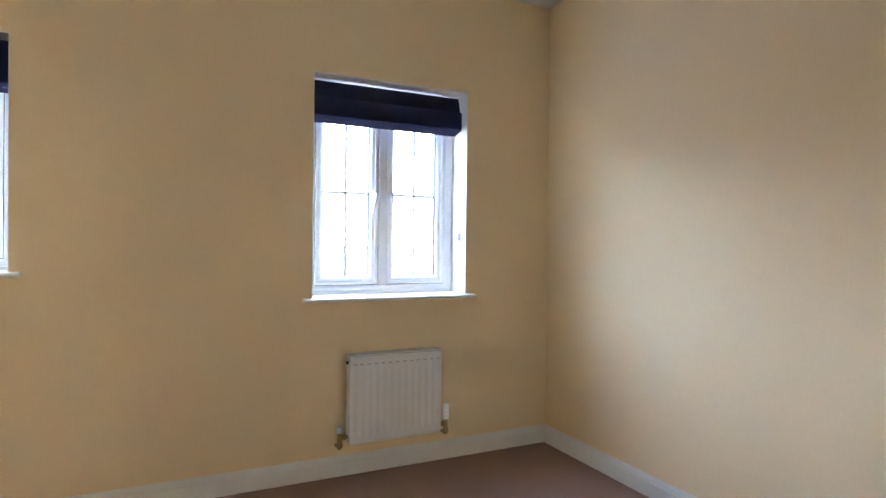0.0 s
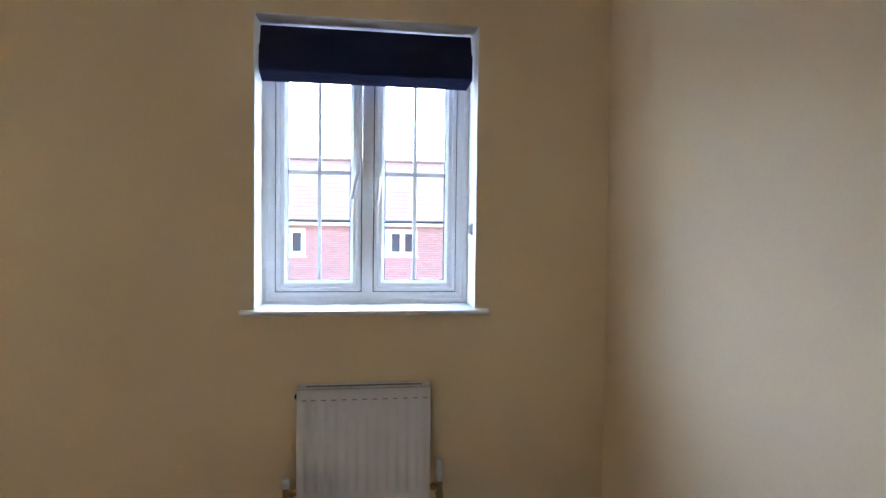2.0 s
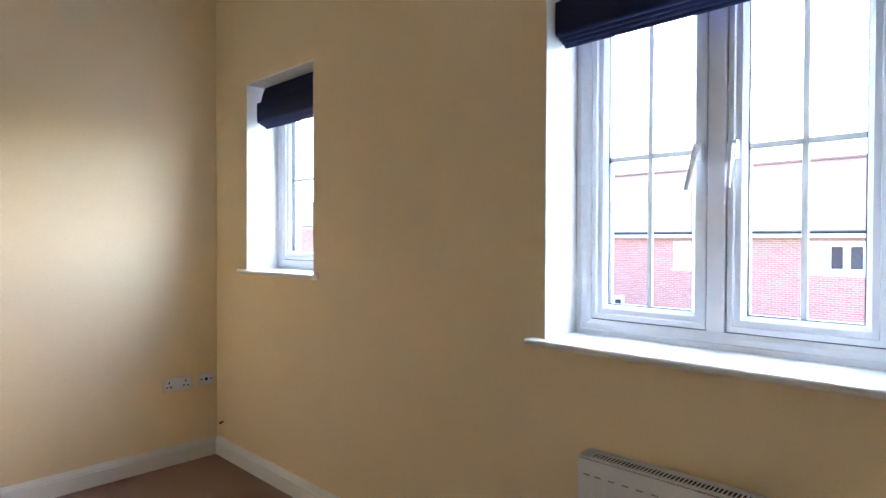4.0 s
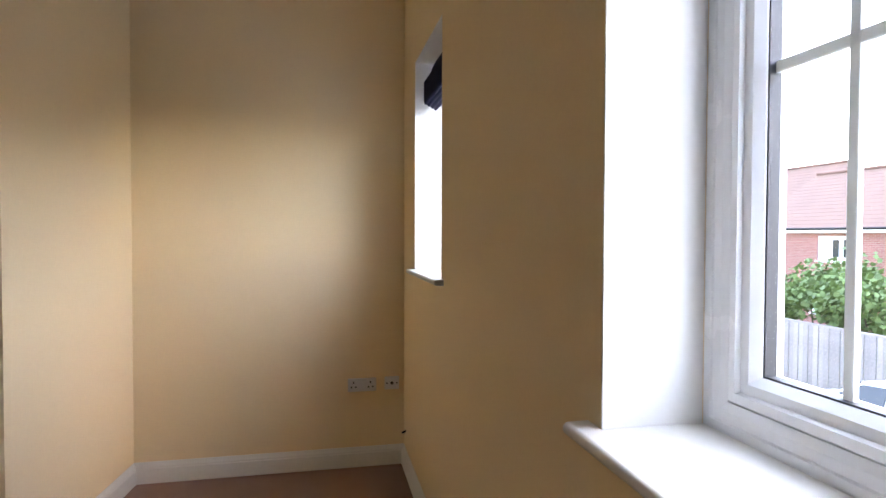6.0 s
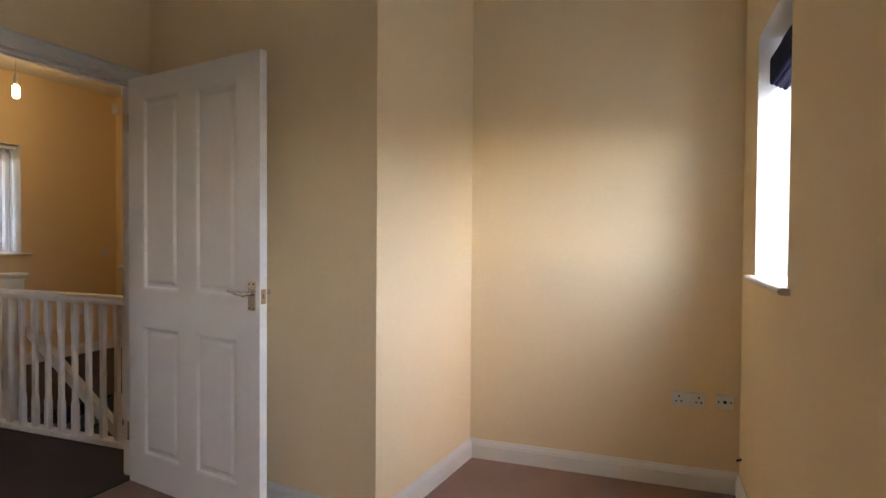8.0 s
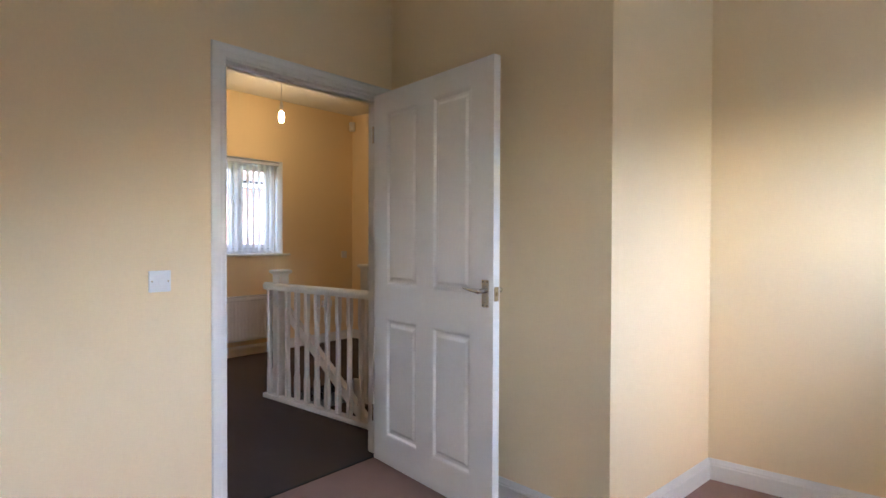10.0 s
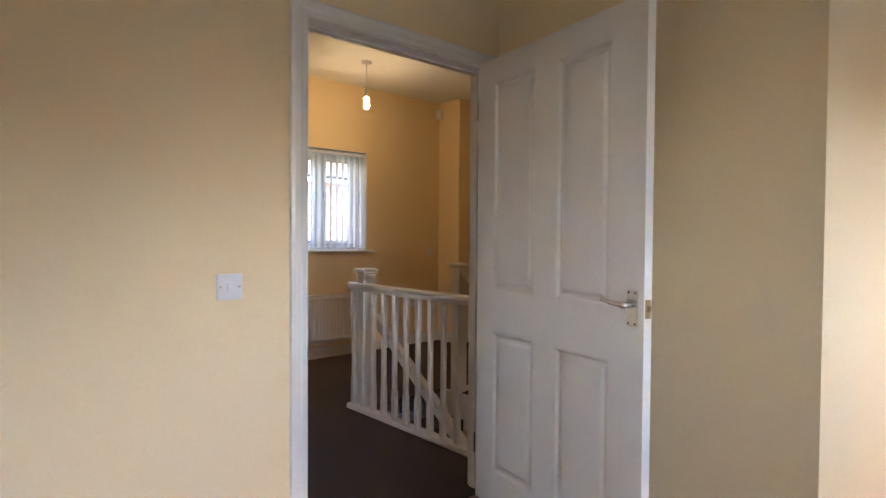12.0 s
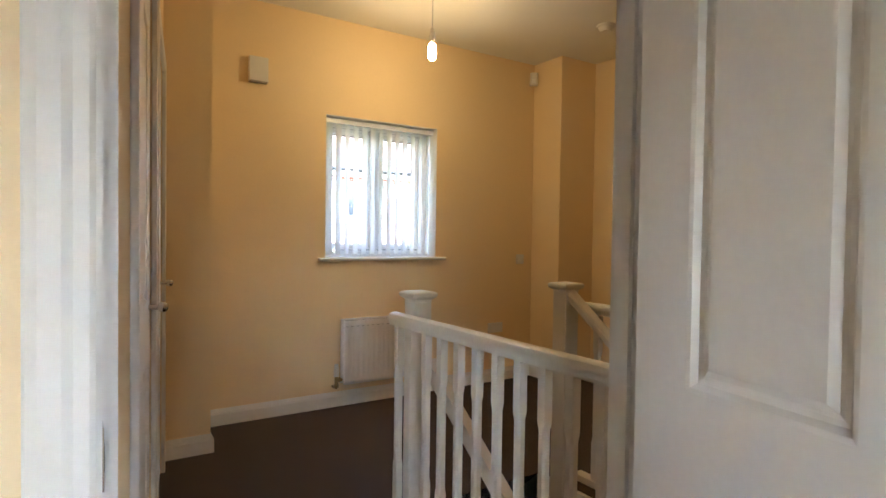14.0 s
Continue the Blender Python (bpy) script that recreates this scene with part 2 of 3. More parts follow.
def mitred(bm, x0, x1, y0, y1, z0, z1, w, slope=0.006):
    """A frame of four mitred bars round an opening, with a sloped inner edge towards the room (-y side at y0)."""
    out = [(x0, z0), (x1, z0), (x1, z1), (x0, z1)]
    at = lambda k: [(x0 + w * k, z0 + w * k), (x1 - w * k, z0 + w * k), (x1 - w * k, z1 - w * k), (x0 + w * k, z1 - w * k)]
    inn = [(x0 + w, z0 + w), (x1 - w, z0 + w), (x1 - w, z1 - w), (x0 + w, z1 - w)]
    rings = [[(x, y1, z) for x, z in out], [(x, y0 + 0.002, z) for x, z in out], [(x + (0.002 if i in (0, 3) else -0.002), y0, z + (0.002 if i < 2 else -0.002)) for i, (x, z) in enumerate(out)],
             [(x, y0, z) for x, z in at(.34)], [(x, y0 + slope * .5, z) for x, z in at(.40)], [(x, y0 + slope * .6, z) for x, z in at(.72)], [(x, y0 + slope * 1.3, z) for x, z in inn], [(x, y1, z) for x, z in inn]]
    vs = [[bm.verts.new(c) for c in r] for r in rings]
    for a, b in zip(vs, vs[1:] + vs[:1]):
        for i in range(4):
            bm.faces.new((a[i], a[(i + 1) % 4], b[(i + 1) % 4], b[i]))
    bmesh.ops.recalc_face_normals(bm, faces=bm.faces[:])
    return bm


def casement(name, w, y, lights, face=-1, bars=True, handles=True, sill=True, stay=""):
    """A uPVC window in the opening w; y: the room face of its frame; face: -1 where the room lies towards -y."""
    x0, x1, z0, z1 = w[0] + 0.004, w[1] - 0.004, w[2], w[3] - 0.004
    win = thing(name, (x0 + x1) / 2, y, z0, "white upvc casement window with glazing bars", "window", kind="structure")

    def flip(bm):
        if face > 0:
            for v in bm.verts:
                v.co.y = 2 * y - v.co.y
            bmesh.ops.reverse_faces(bm, faces=bm.faces[:])
        return bm
    part("window_frame", flip(mitred(bmesh.new(), x0, x1, y, y + 0.07, z0, z1, 0.050)), UPVC, win)
    xm = (x0 + x1) / 2
    spans = [(x0 + 0.05, x1 - 0.05)]
    if lights == 2:
        spans = [(x0 + 0.05, xm - 0.024), (xm + 0.024, x1 - 0.05)]
        part("mullion", flip(B(xm - 0.0235, xm + 0.0235, y - 0.002, y + 0.07, z0 + 0.05, z1 - 0.05, bev=0.004)), UPVC, win)
    for i, (a, b) in enumerate(spans):
        c, d = z0 + 0.05, z1 - 0.05
        g = 0.0032
        part("seal", flip(mitred(bmesh.new(), a, b, y + 0.012, y + 0.06, c, d, 0.012, 0.0)), SEAL, win, "black rubber seal")
        sash = part("sash", flip(mitred(bmesh.new(), a + g, b - g, y + 0.004, y + 0.064, c + g, d - g, 0.046, 0.017)), UPVC, win)
        gx0, gx1, gz0, gz1 = a + 0.048, b - 0.048, c + 0.048, d - 0.048
        part("gasket", flip(mitred(bmesh.new(), gx0 - 0.002, gx1 + 0.002, y + 0.029, y + 0.050, gz0 - 0.002, gz1 + 0.002, 0.006, 0.0)), SEAL, sash, "black glazing gasket")
        pane = part("pane", flip(B(gx0, gx1, y + 0.032, y + 0.036, gz0, gz1)), GLASS, sash, "clear window glass")
        pane.visible_shadow = False
        if bars:
            zb = gz0 + (gz1 - gz0) * 0.490
            part("glazing_bar", flip(B(gx0, gx1, y + 0.040, y + 0.048, zb - 0.009, zb + 0.009, bev=0.003)), BAR, sash)
            part("glazing_bar", flip(B((gx0 + gx1) / 2 - 0.008, (gx0 + gx1) / 2 + 0.008, y + 0.039, y + 0.049, gz0, gz1, bev=0.003)), BAR, sash)
        if handles:
            hx = b - 0.022 if (i == 0 and lights == 2) else a + 0.022
            hz = z0 + 0.545
            lean = -0.024 if i == 0 else -0.004
            h = part("handle", flip(B(hx - 0.011, hx + 0.011, y - 0.018, y + 0.0075, hz - 0.02, hz + 0.03, bev=0.004)), UPVC, sash, "white lever handle")
            bm = rod(bmesh.new(), (hx, y - 0.034, hz + 0.012), (hx + lean, y - 0.036, hz - 0.10), 0.009, 0.006, 10)
            rod(bm, (hx, y - 0.01, hz + 0.012), (hx, y - 0.038, hz + 0.012), 0.009, 0.008, 10)
            part("lever", flip(bm), UPVC, h, smooth=True)
    return win


def sill_board(x0, x1, y0, y1, z, sign=-1):
    """A window board with a rounded nose; y1 is the nose side."""
    r = 0.011
    pts = [(y0, z - 0.022), (y0, z)]
    pts += [(y1 - sign * r + sign * r * math.sin(a), z - r + r * math.cos(a)) for a in [math.pi * i / 8 for i in range(9)]]
    return setting("window_sill", prism(pts, "x", x0, x1), GLOSS, "white painted window board with rounded nose", "window sill", smooth=True)


def roman_blind(x0, x1, ztop, zlow, y0=0.035, y1=0.115):
    bl = thing("roman_blind", (x0 + x1) / 2, y1, zlow, "navy blue roman blind, drawn up in folds", "blind", "navy roman blinds")
    part("headrail", B(x0 + 0.004, x1 - 0.004, y1 - 0.03, y1, ztop - 0.03, ztop, bev=0.003), NAVY, bl)
    n = 10
    front = [(y1 - 0.032 - (y1 - 0.032 - y0) * (i / n) ** 0.75, ztop - (ztop - zlow - 0.035) * i / n) for i in range(n + 1)]
    back = [(y + 0.012, z) for y, z in reversed(front)]
    part("fabric", prism(front + back, "x", x0, x1), NAVY, bl, smooth=True)
    k = 4
    for i in range(k):
        yc = y0 + 0.010 + (y1 - y0 - 0.02) * i / k
        zc = zlow + 0.045 - 0.008 * i
        r = 0.011
        pts = [(yc - r, zc + 0.075)] + [(yc + r * math.cos(a), zc - 0.012 + r * 1.6 * math.sin(a)) for a in [math.pi + math.pi * j / 8 for j in range(9)]] + [(yc + r, zc + 0.075)]
        part("fold", prism(pts, "x", x0 + 0.001 * i, x1 - 0.004 * i), NAVY, bl, smooth=True)
    return bl


FY = 0.180
reveal(W1, 0.0005, FY)
reveal(W2, 0.0005, FY)
casement("window_1", W1, FY, 2)
casement("window_2", W2, FY, 1, handles=False)
sill_board(W1[0] - 0.045, W1[1] + 0.046, FY, -0.045, W1[2] + 0.002)
sill_board(W2[0] - 0.05, W2[1] + 0.04, FY, -0.035, W2[2] + 0.002)
roman_blind(W1[0] + 0.012, W1[1] - 0.020, W1[3] - 0.020, 1.828)
roman_blind(W2[0] + 0.045, W2[1] - 0.012, W2[3] - 0.012, 1.815)
cleat = thing("cord_cleat", W1[1] - 0.004, 0.07, 1.24, "small white plastic blind cord cleat on the reveal", "cord cleat")
part("plate", B(W1[1] - 0.012, W1[1] - 0.004, 0.063, 0.077, 1.215, 1.265, bev=0.002), PLASTIC, cleat)
part("hook", B(W1[1] - 0.022, W1[1] - 0.011, 0.066, 0.074, 1.222, 1.258, bev=0.003), PLASTIC, cleat)


# ---- radiators ----
def radiator(x0, x1, z0, z1, yw, out, label, ribs=13, grille=True):
    """A pressed-steel panel radiator on a wall at yw; out: -1 or 1, the way it faces."""
    rd = thing("radiator", (x0 + x1) / 2, yw, z0, label, "radiator", "panel radiators")
    yf, yb = yw + out * 0.098, yw + out * 0.035
    lo, hi = min(yf, yb), max(yf, yb)

    def sheet(y, s):
        bm = bmesh.new()
        cols, zs = ribs * 8, [z0, z0 + 0.012, z0 + 0.036, z0 + 0.052, z1 - 0.062, z1 - 0.046, z1 - 0.012, z1]
        grid = []
        for zi, z in enumerate(zs):
            row = []
            for i in range(cols + 1):
                u = i / cols
                d = 0.0
                if 3 <= zi <= 4 and 0.03 < u < 0.97:
                    ph = math.cos(2 * math.pi * (u * ribs))
                    d = 0.0042 * min(1, max(0, 0.5 + 1.3 * ph))
                if zi in (0, 7):
                    d = 0.006
                row.append(bm.verts.new((x0 + (x1 - x0) * u, y - s * d, z)))
            grid.append(row)
        for r0, r1 in zip(grid, grid[1:]):
            for a, b, c, d in zip(r0, r0[1:], r1[1:], r1):
                bm.faces.new((a, b, c, d))
        rim = grid[0] + [row[-1] for row in grid[1:-1]] + grid[-1][::-1] + [row[0] for row in grid[-2:0:-1]]
        rear = [bm.verts.new((v.co.x, y - s * 0.011, v.co.z)) for v in rim]
        for i in range(len(rim)):
            j = (i + 1) % len(rim)
            bm.faces.new((rim[i], rim[j], rear[j], rear[i]))
        bm.faces.new(rear)
        bmesh.ops.recalc_face_normals(bm, faces=bm.faces[:])
        return bm
    front = part("front_panel", sheet(yf, out), RADW, rd, smooth=True)
    # Groove shade as flat grey strips on the panel; no groove is cut.
    for i in range(ribs):
        xs = x0 + (x1 - x0) * (i + 0.5 + 0.5 * (i == 0) * 0.3) / ribs
        a, b = sorted((yf + out * 0.0003, yf - out * 0.004))
        part("slot", B(xs - 0.009, xs + 0.009, a, b, z1 - 0.050, z1 - 0.046), SHADE_TRIM_GREY, front, "grey strip coloured as the shade of a pressed groove")
    part("back_panel", sheet(yb + out * 0.004, out), RADW, rd, smooth=True)
    for a in (x0 - 0.003, x1 + 0.001):
        part("side_cover", B(a, a + 0.002, lo + 0.004, hi - 0.004, z0 + 0.01, z1 - 0.008, bev=0.0006), RADW, rd)
    if grille:
        # A near-black plate puts the shade between the grille bars into colour.
        gr = part("top_grille", B(x0 + 0.002, x1 - 0.002, lo + 0.002, hi - 0.002, z1 - 0.008, z1 - 0.004), DARK, rd, "near-black plate as the shade inside the top grille")
        n = int((x1 - x0) / 0.011)
        bm = bmesh.new()
        for i in range(n):
            x = x0 + 0.03 + (x1 - x0 - 0.06) * i / (n - 1)
            box(bm, x - 0.0014, x + 0.0014, lo + 0.010, hi - 0.010, z1 - 0.0045, z1 - 0.001)
        part("grille_bars", bm, RADW, gr)
        for a, b in ((lo + 0.002, lo + 0.012), (hi - 0.012, hi - 0.002)):
            part("grille_edge", B(x0 + 0.002, x1 - 0.002, a, b, z1 - 0.012, z1 + 0.0005), RADW, gr)
        for a in (x0, x1 - 0.03):
            part("grille_end", B(a, a + 0.03, lo + 0.012, hi - 0.012, z1 - 0.012, z1 + 0.0005), RADW, gr)
    ym = (lo + hi) / 2
    for s, x in ((-1, x0), (1, x1)):
        v = part("valve", rod(rod(bmesh.new(), (x, ym, z0 + 0.035), (x + s * 0.045, ym, z0 + 0.035), 0.010), (x + s * 0.045, ym, z0 - 0.02), (x + s * 0.045, ym, z0 + 0.06), 0.012), BRASS, rd, "tarnished brass radiator valve", smooth=True)
        bm = rod(bmesh.new(), (x + s * 0.028, ym, z0 + 0.035), (x + s * 0.014, ym, z0 + 0.035), 0.016, seg=6)
        rod(bm, (x + s * 0.045, ym, z0 - 0.012), (x + s * 0.045, ym, z0 + 0.006), 0.016, seg=6)
        part("nut", bm, BRASS, v)
        top = 0.145 if s > 0 else 0.095
        bm = rod(bmesh.new(), (x + s * 0.045, ym, z0 + 0.06), (x + s * 0.045, ym, z0 + 0.085), 0.017)
        rod(bm, (x + s * 0.045, ym, z0 + 0.086), (x + s * 0.045, ym, z0 + top), 0.019, 0.013)
        part("valve_cap", bm, PLASTIC, v, "white plastic cap", smooth=True)
        part("tail_pipe", rod(bmesh.new(), (x + s * 0.045, ym, z0 - 0.02), (x + s * 0.045, yw, z0 - 0.022), 0.0075), BRASS, rd, smooth=True)
    part("vent_plug", rod(bmesh.new(), (x0 - 0.004, ym, z1 - 0.04), (x0 - 0.012, ym, z1 - 0.04), 0.009, seg=12), DARK, rd)
    part("bracket", B((x0 + x1) / 2 - 0.15, (x0 + x1) / 2 + 0.15, min(yw, yb), max(yw, yb), z1 - 0.15, z1 - 0.10), RADW, rd)
    return rd


radiator(2.384, 2.889, 0.182, 0.632, 0.0, -1, "white ribbed panel radiator under the bedroom window")

# ---- sockets, switch, cable stub ----
def socket_plate(y0, y1, z0, z1, name, label, gangs):
    s = thing(name, 0, (y0 + y1) / 2, z0, label, "socket")
    pl = part("faceplate", B(0, 0.010, y0, y1, z0, z1, bev=0.003), PLASTIC, s)
    zc = (z0 + z1) / 2
    for g in gangs:
        yc = y0 + (y1 - y0) * g
        # Pin holes are not cut: dark blocks colour in their shade.
        bm = bmesh.new()
        box(bm, 0.0095, 0.0108, yc - 0.003, yc + 0.003, zc + 0.008, zc + 0.019)
        for d in (-0.011, 0.011):
            box(bm, 0.0095, 0.0108, yc + d - 0.004, yc + d + 0.004, zc - 0.014, zc - 0.007)
        part("pin_holes", bm, DARK, pl, "dark blocks as the shade in the socket pin holes")
    return s, pl, zc


s, pl, zc = socket_plate(-0.298, -0.150, 0.398, 0.468, "wall_socket", "white plastic double wall socket", (0.2, 0.8))
for yy in (-0.250, -0.198):
    part("rocker", B(0.0095, 0.014, yy - 0.006, yy + 0.006, zc + 0.004, zc + 0.022, bev=0.002), PLASTIC, pl)
s2 = thing("aerial_socket", 0, -0.065, 0.402, "white plastic single aerial socket", "socket")
pl2 = part("faceplate", B(0, 0.010, -0.105, -0.028, 0.402, 0.470, bev=0.003), PLASTIC, s2)
# Dark disc in place of the shade inside the aerial hole.
part("aerial_hole", rod(bmesh.new(), (0.008, -0.066, 0.436), (0.0115, -0.066, 0.436), 0.008), DARK, pl2, smooth=True)
for yy in (-0.093, -0.040):
    part("screw", rod(bmesh.new(), (0.009, yy, 0.436), (0.0112, yy, 0.436), 0.004), DARK, pl2)
st = thing("cable_stub", 0.03, -0.004, 0.165, "short dark cable end poking from the wall", "cable")
part("cable", rod(bmesh.new(), (0.075, 0.0, 0.195), (0.078, -0.022, 0.188), 0.005), DARK, st, smooth=True)


def switch(x0, x1, z0, z1, y, out, label):
    s = thing("light_switch", (x0 + x1) / 2, y, z0, label, "light switch")
    a, b = sorted((y, y + out * 0.009))
    pl = part("faceplate", B(x0, x1, a, b, z0, z1, bev=0.003), PLASTIC, s)
    xc, zc = (x0 + x1) / 2, (z0 + z1) / 2
    a, b = sorted((y + out * 0.008, y + out * 0.013))
    part("rocker", B(xc - 0.009, xc + 0.009, a, b, zc - 0.014, zc + 0.014, bev=0.002), PLASTIC, pl)
    for d in (-0.031, 0.031):
        part("screw", rod(bmesh.new(), (xc + d, y + out * 0.008, zc), (xc + d, y + out * 0.0102, zc), 0.0035, seg=10), CHROME, pl)


switch(2.010, 2.094, 0.983, 1.067, YD, 1, "white plastic single light switch beside the doorway")

# ---- doorway and door ----
def doorway():
    x0, x1, z1 = DOOR[0], DOOR[1], DOOR[3]
    bm = bmesh.new()
    box(bm, x0, x0 + 0.016, YT - 0.004, YD + 0.004, 0, z1 - 0.016)
    box(bm, x1 - 0.016, x1, YT - 0.004, YD + 0.004, 0, z1 - 0.016)
    box(bm, x0, x1, YT - 0.004, YD + 0.004, z1 - 0.016, z1)
    setting("door_lining", bm, GLOSS, "white painted door lining", "door frame")
    bm = bmesh.new()
    box(bm, x0 + 0.016, x0 + 0.028, YT + 0.015, YD - 0.045, 0, z1 - 0.028, bev=0.001)
    box(bm, x1 - 0.034, x1 - 0.016, YT + 0.015, YD - 0.045, 0, z1 - 0.028, bev=0.001)
    box(bm, x0 + 0.016, x1 - 0.016, YT + 0.015, YD - 0.045, z1 - 0.028, z1 - 0.016, bev=0.001)
    setting("door_stop", bm, GLOSS, "white door stop bead", "door frame")
    for y, s in ((YD, 1), (YT, -1)):
        prof = [(0, 0), (0, 0.009), (0.006, 0.013), (0.02, 0.014), (0.03, 0.018), (0.05, 0.018), (0.06, 0.014), (0.063, 0.010), (0.063, 0)]
        i0, i1, it = x0 + 0.010, x1 - 0.010, z1 - 0.010
        bm = bmesh.new()
        rings = []
        for u, d in prof:
            yy = y + s * d
            rings.append([bm.verts.new(c) for c in ((i0 - u, yy, 0), (i0 - u, yy, it + u), (i1 + u, yy, it + u), (i1 + u, yy, 0))])
        for a, b in zip(rings, rings[1:] + rings[:1]):
            for i in range(3):
                bm.faces.new((a[i], a[i + 1], b[i + 1], b[i]))
        bmesh.ops.recalc_face_normals(bm, faces=bm.faces[:])
        setting("architrave", bm, GLOSS, "white moulded architrave round the doorway", "door frame")
    sp = thing("strike_plate", x1 - 0.016, YD - 0.025, 0.93, "small dull metal strike plate in the lining", "strike plate")
    part("plate", B(x1 - 0.0185, x1 - 0.0155, YD - 0.036, YD - 0.008, 0.925, 0.995, bev=0.0008), CHROME, sp)
    # Dark block coloured as the shade in the latch hole.
    part("keep", B(x1 - 0.0192, x1 - 0.0175, YD - 0.029, YD - 0.015, 0.945, 0.975), DARK, sp)


doorway()


def panel_door(width, height, panels, m, label, swing=1):
    """A moulded four-panel door in its own axes: hinge edge at the origin, leaf along +x, faces at y = +-0.018."""
    d = tagged(new("door"), label, "door", "", "structure")
    d.matrix_basis = m
    t = 0.018
    xs = sorted({0, width, *[v for p in panels for v in p[:2]]})
    zs = sorted({0, height, *[v for p in panels for v in p[2:]]})
    bm = bmesh.new()
    for a, b in zip(xs, xs[1:]):
        for c, e in zip(zs, zs[1:]):
            if any(p[0] <= (a + b) / 2 <= p[1] and p[2] <= (c + e) / 2 <= p[3] for p in panels):
                continue
            for y in (-t, t):
                bm.faces.new([bm.verts.new(v) for v in ((a, y, c), (b, y, c), (b, y, e), (a, y, e))])
    for a, b, c, e in ((0, 0, 0, height), (width, width, 0, height)):
        bm.faces.new([bm.verts.new(v) for v in ((a, -t, c), (a, t, c), (a, t, e), (a, -t, e))])
    for z in (0, height):
        bm.faces.new([bm.verts.new(v) for v in ((0, -t, z), (width, -t, z), (width, t, z), (0, t, z))])
    for p in panels:
        for s in (-1, 1):
            steps = [(0, t), (0.008, t - 0.002), (0.016, t - 0.012), (0.024, t - 0.013), (0.030, t - 0.012), (0.042, t - 0.004), (0.048, t - 0.0035)]
            rings = [[bm.verts.new(v) for v in ((p[0] + i, s * y, p[2] + i), (p[1] - i, s * y, p[2] + i), (p[1] - i, s * y, p[3] - i), (p[0] + i, s * y, p[3] - i))] for i, y in steps]
            for a, b in zip(rings, rings[1:]):
                for i in range(4):
                    bm.faces.new((a[i], a[(i + 1) % 4], b[(i + 1) % 4], b[i]))
            bm.faces.new(rings[-1])
    bmesh.ops.remove_doubles(bm, verts=bm.verts[:], dist=1e-5)
    bmesh.ops.recalc_face_normals(bm, faces=bm.faces[:])
    part("leaf", bm, GLOSS, d, local=True)
    return d


DW, DH = 0.925, 1.952
ST = 0.118
pw = 0.2735
PA, PB = (ST, ST + pw), (DW - ST - 0.022 - pw, DW - ST - 0.022)
PANELS = [(*c, *r) for c in (PA, PB) for r in ((0.150, 0.768), (0.945, 1.850))]
leafm = pose(0.905, -2.790, 0.010, 0, 0, 78.9)
door = panel_door(DW, DH, PANELS, leafm, "white four-panel moulded door standing open against the wall")
for s in (-1, 1):
    hx, hz = DW - 0.044, 0.955
    y = s * 0.018
    pl = part("handle_plate", B(hx - 0.021, hx + 0.021, min(y, y + s * 0.006), max(y, y + s * 0.006), hz - 0.058, hz + 0.058, bev=0.002), CHROME, door, "satin chrome handle plate", local=True)
    bm = rod(bmesh.new(), (hx, y, hz + 0.012), (hx, y + s * 0.045, hz + 0.012), 0.010)
    ball(bm, (hx, y + s * 0.045, hz + 0.012), 0.0125)
    rod(bm, (hx, y + s * 0.045, hz + 0.012), (hx - 0.055, y + s * 0.048, hz + 0.016), 0.010, 0.008)
    rod(bm, (hx - 0.055, y + s * 0.048, hz + 0.016), (hx - 0.090, y + s * 0.046, hz + 0.022), 0.0075, 0.005)
    ball(bm, (hx - 0.055, y + s * 0.048, hz + 0.016), 0.0082)
    ball(bm, (hx - 0.090, y + s * 0.046, hz + 0.022), 0.0065)
    part("lever", bm, CHROME, pl, "curved chrome lever handle", smooth=True, local=True)
    for dx in (-0.013, 0.013):
        for dz in (-0.05, 0.05):
            part("screw", rod(bmesh.new(), (hx + dx, y + s * 0.005, hz + dz), (hx + dx, y + s * 0.0068, hz + dz), 0.0032, seg=8), DARK, pl, local=True)
lp = part("latch_plate", B(DW - 0.001, DW + 0.002, -0.012, 0.012, 0.925, 0.985, bev=0.0006), BRASS, door, "brass latch plate", local=True)
part("latch_bolt", B(DW + 0.001, DW + 0.010, -0.006, 0.006, 0.947, 0.966, bev=0.002), BRASS, lp, local=True)
for z in (0.2, 1.7):
    part("hinge", rod(bmesh.new(), (-0.004, -0.020, z), (-0.004, -0.020, z + 0.09), 0.006), CHROME, door, "steel butt hinge", smooth=True, local=True)

# ---- landing shell ----
setting("floor_landing", prism([(XB, YD - 0.021), (XB, YS), (XA, YS), (XA, YT), (XW, YT), (XW, YL), (2.4, YL), (2.4, YD - 0.021)], "z", -0.25, -0.002), CARPET2, "dark brown carpet on the landing floor", "floor")
setting("threshold_strip", prism([(YD - 0.022, 0.0), (YD - 0.016, 0.004), (YD - 0.004, 0.004), (YD + 0.002, 0.0)], "x", DOOR[0] + 0.016, DOOR[1] - 0.016), DARK, "thin dark carpet joint strip in the doorway", "threshold")
setting("ceiling_landing", B(-2.2, 2.5, YL - 0.3, YT, HL, HL + 0.1), CEIL, "white landing ceiling", "ceiling")
setting("wall_landing_far", wall_x(-2.2, 2.5, YL - 0.30, YL, -2.7, HL, [W3]), WALL, "warm cream landing wall with a window", "wall")
setting("wall_landing_west", B(-2.2, XW, YL, YT, -2.7, HL), WALL, "cream landing side wall", "wall")
setting("wall_landing_east", B(2.4, 2.5, YL, YT, -2.7, HL), WALL, "cream landing side wall", "wall")
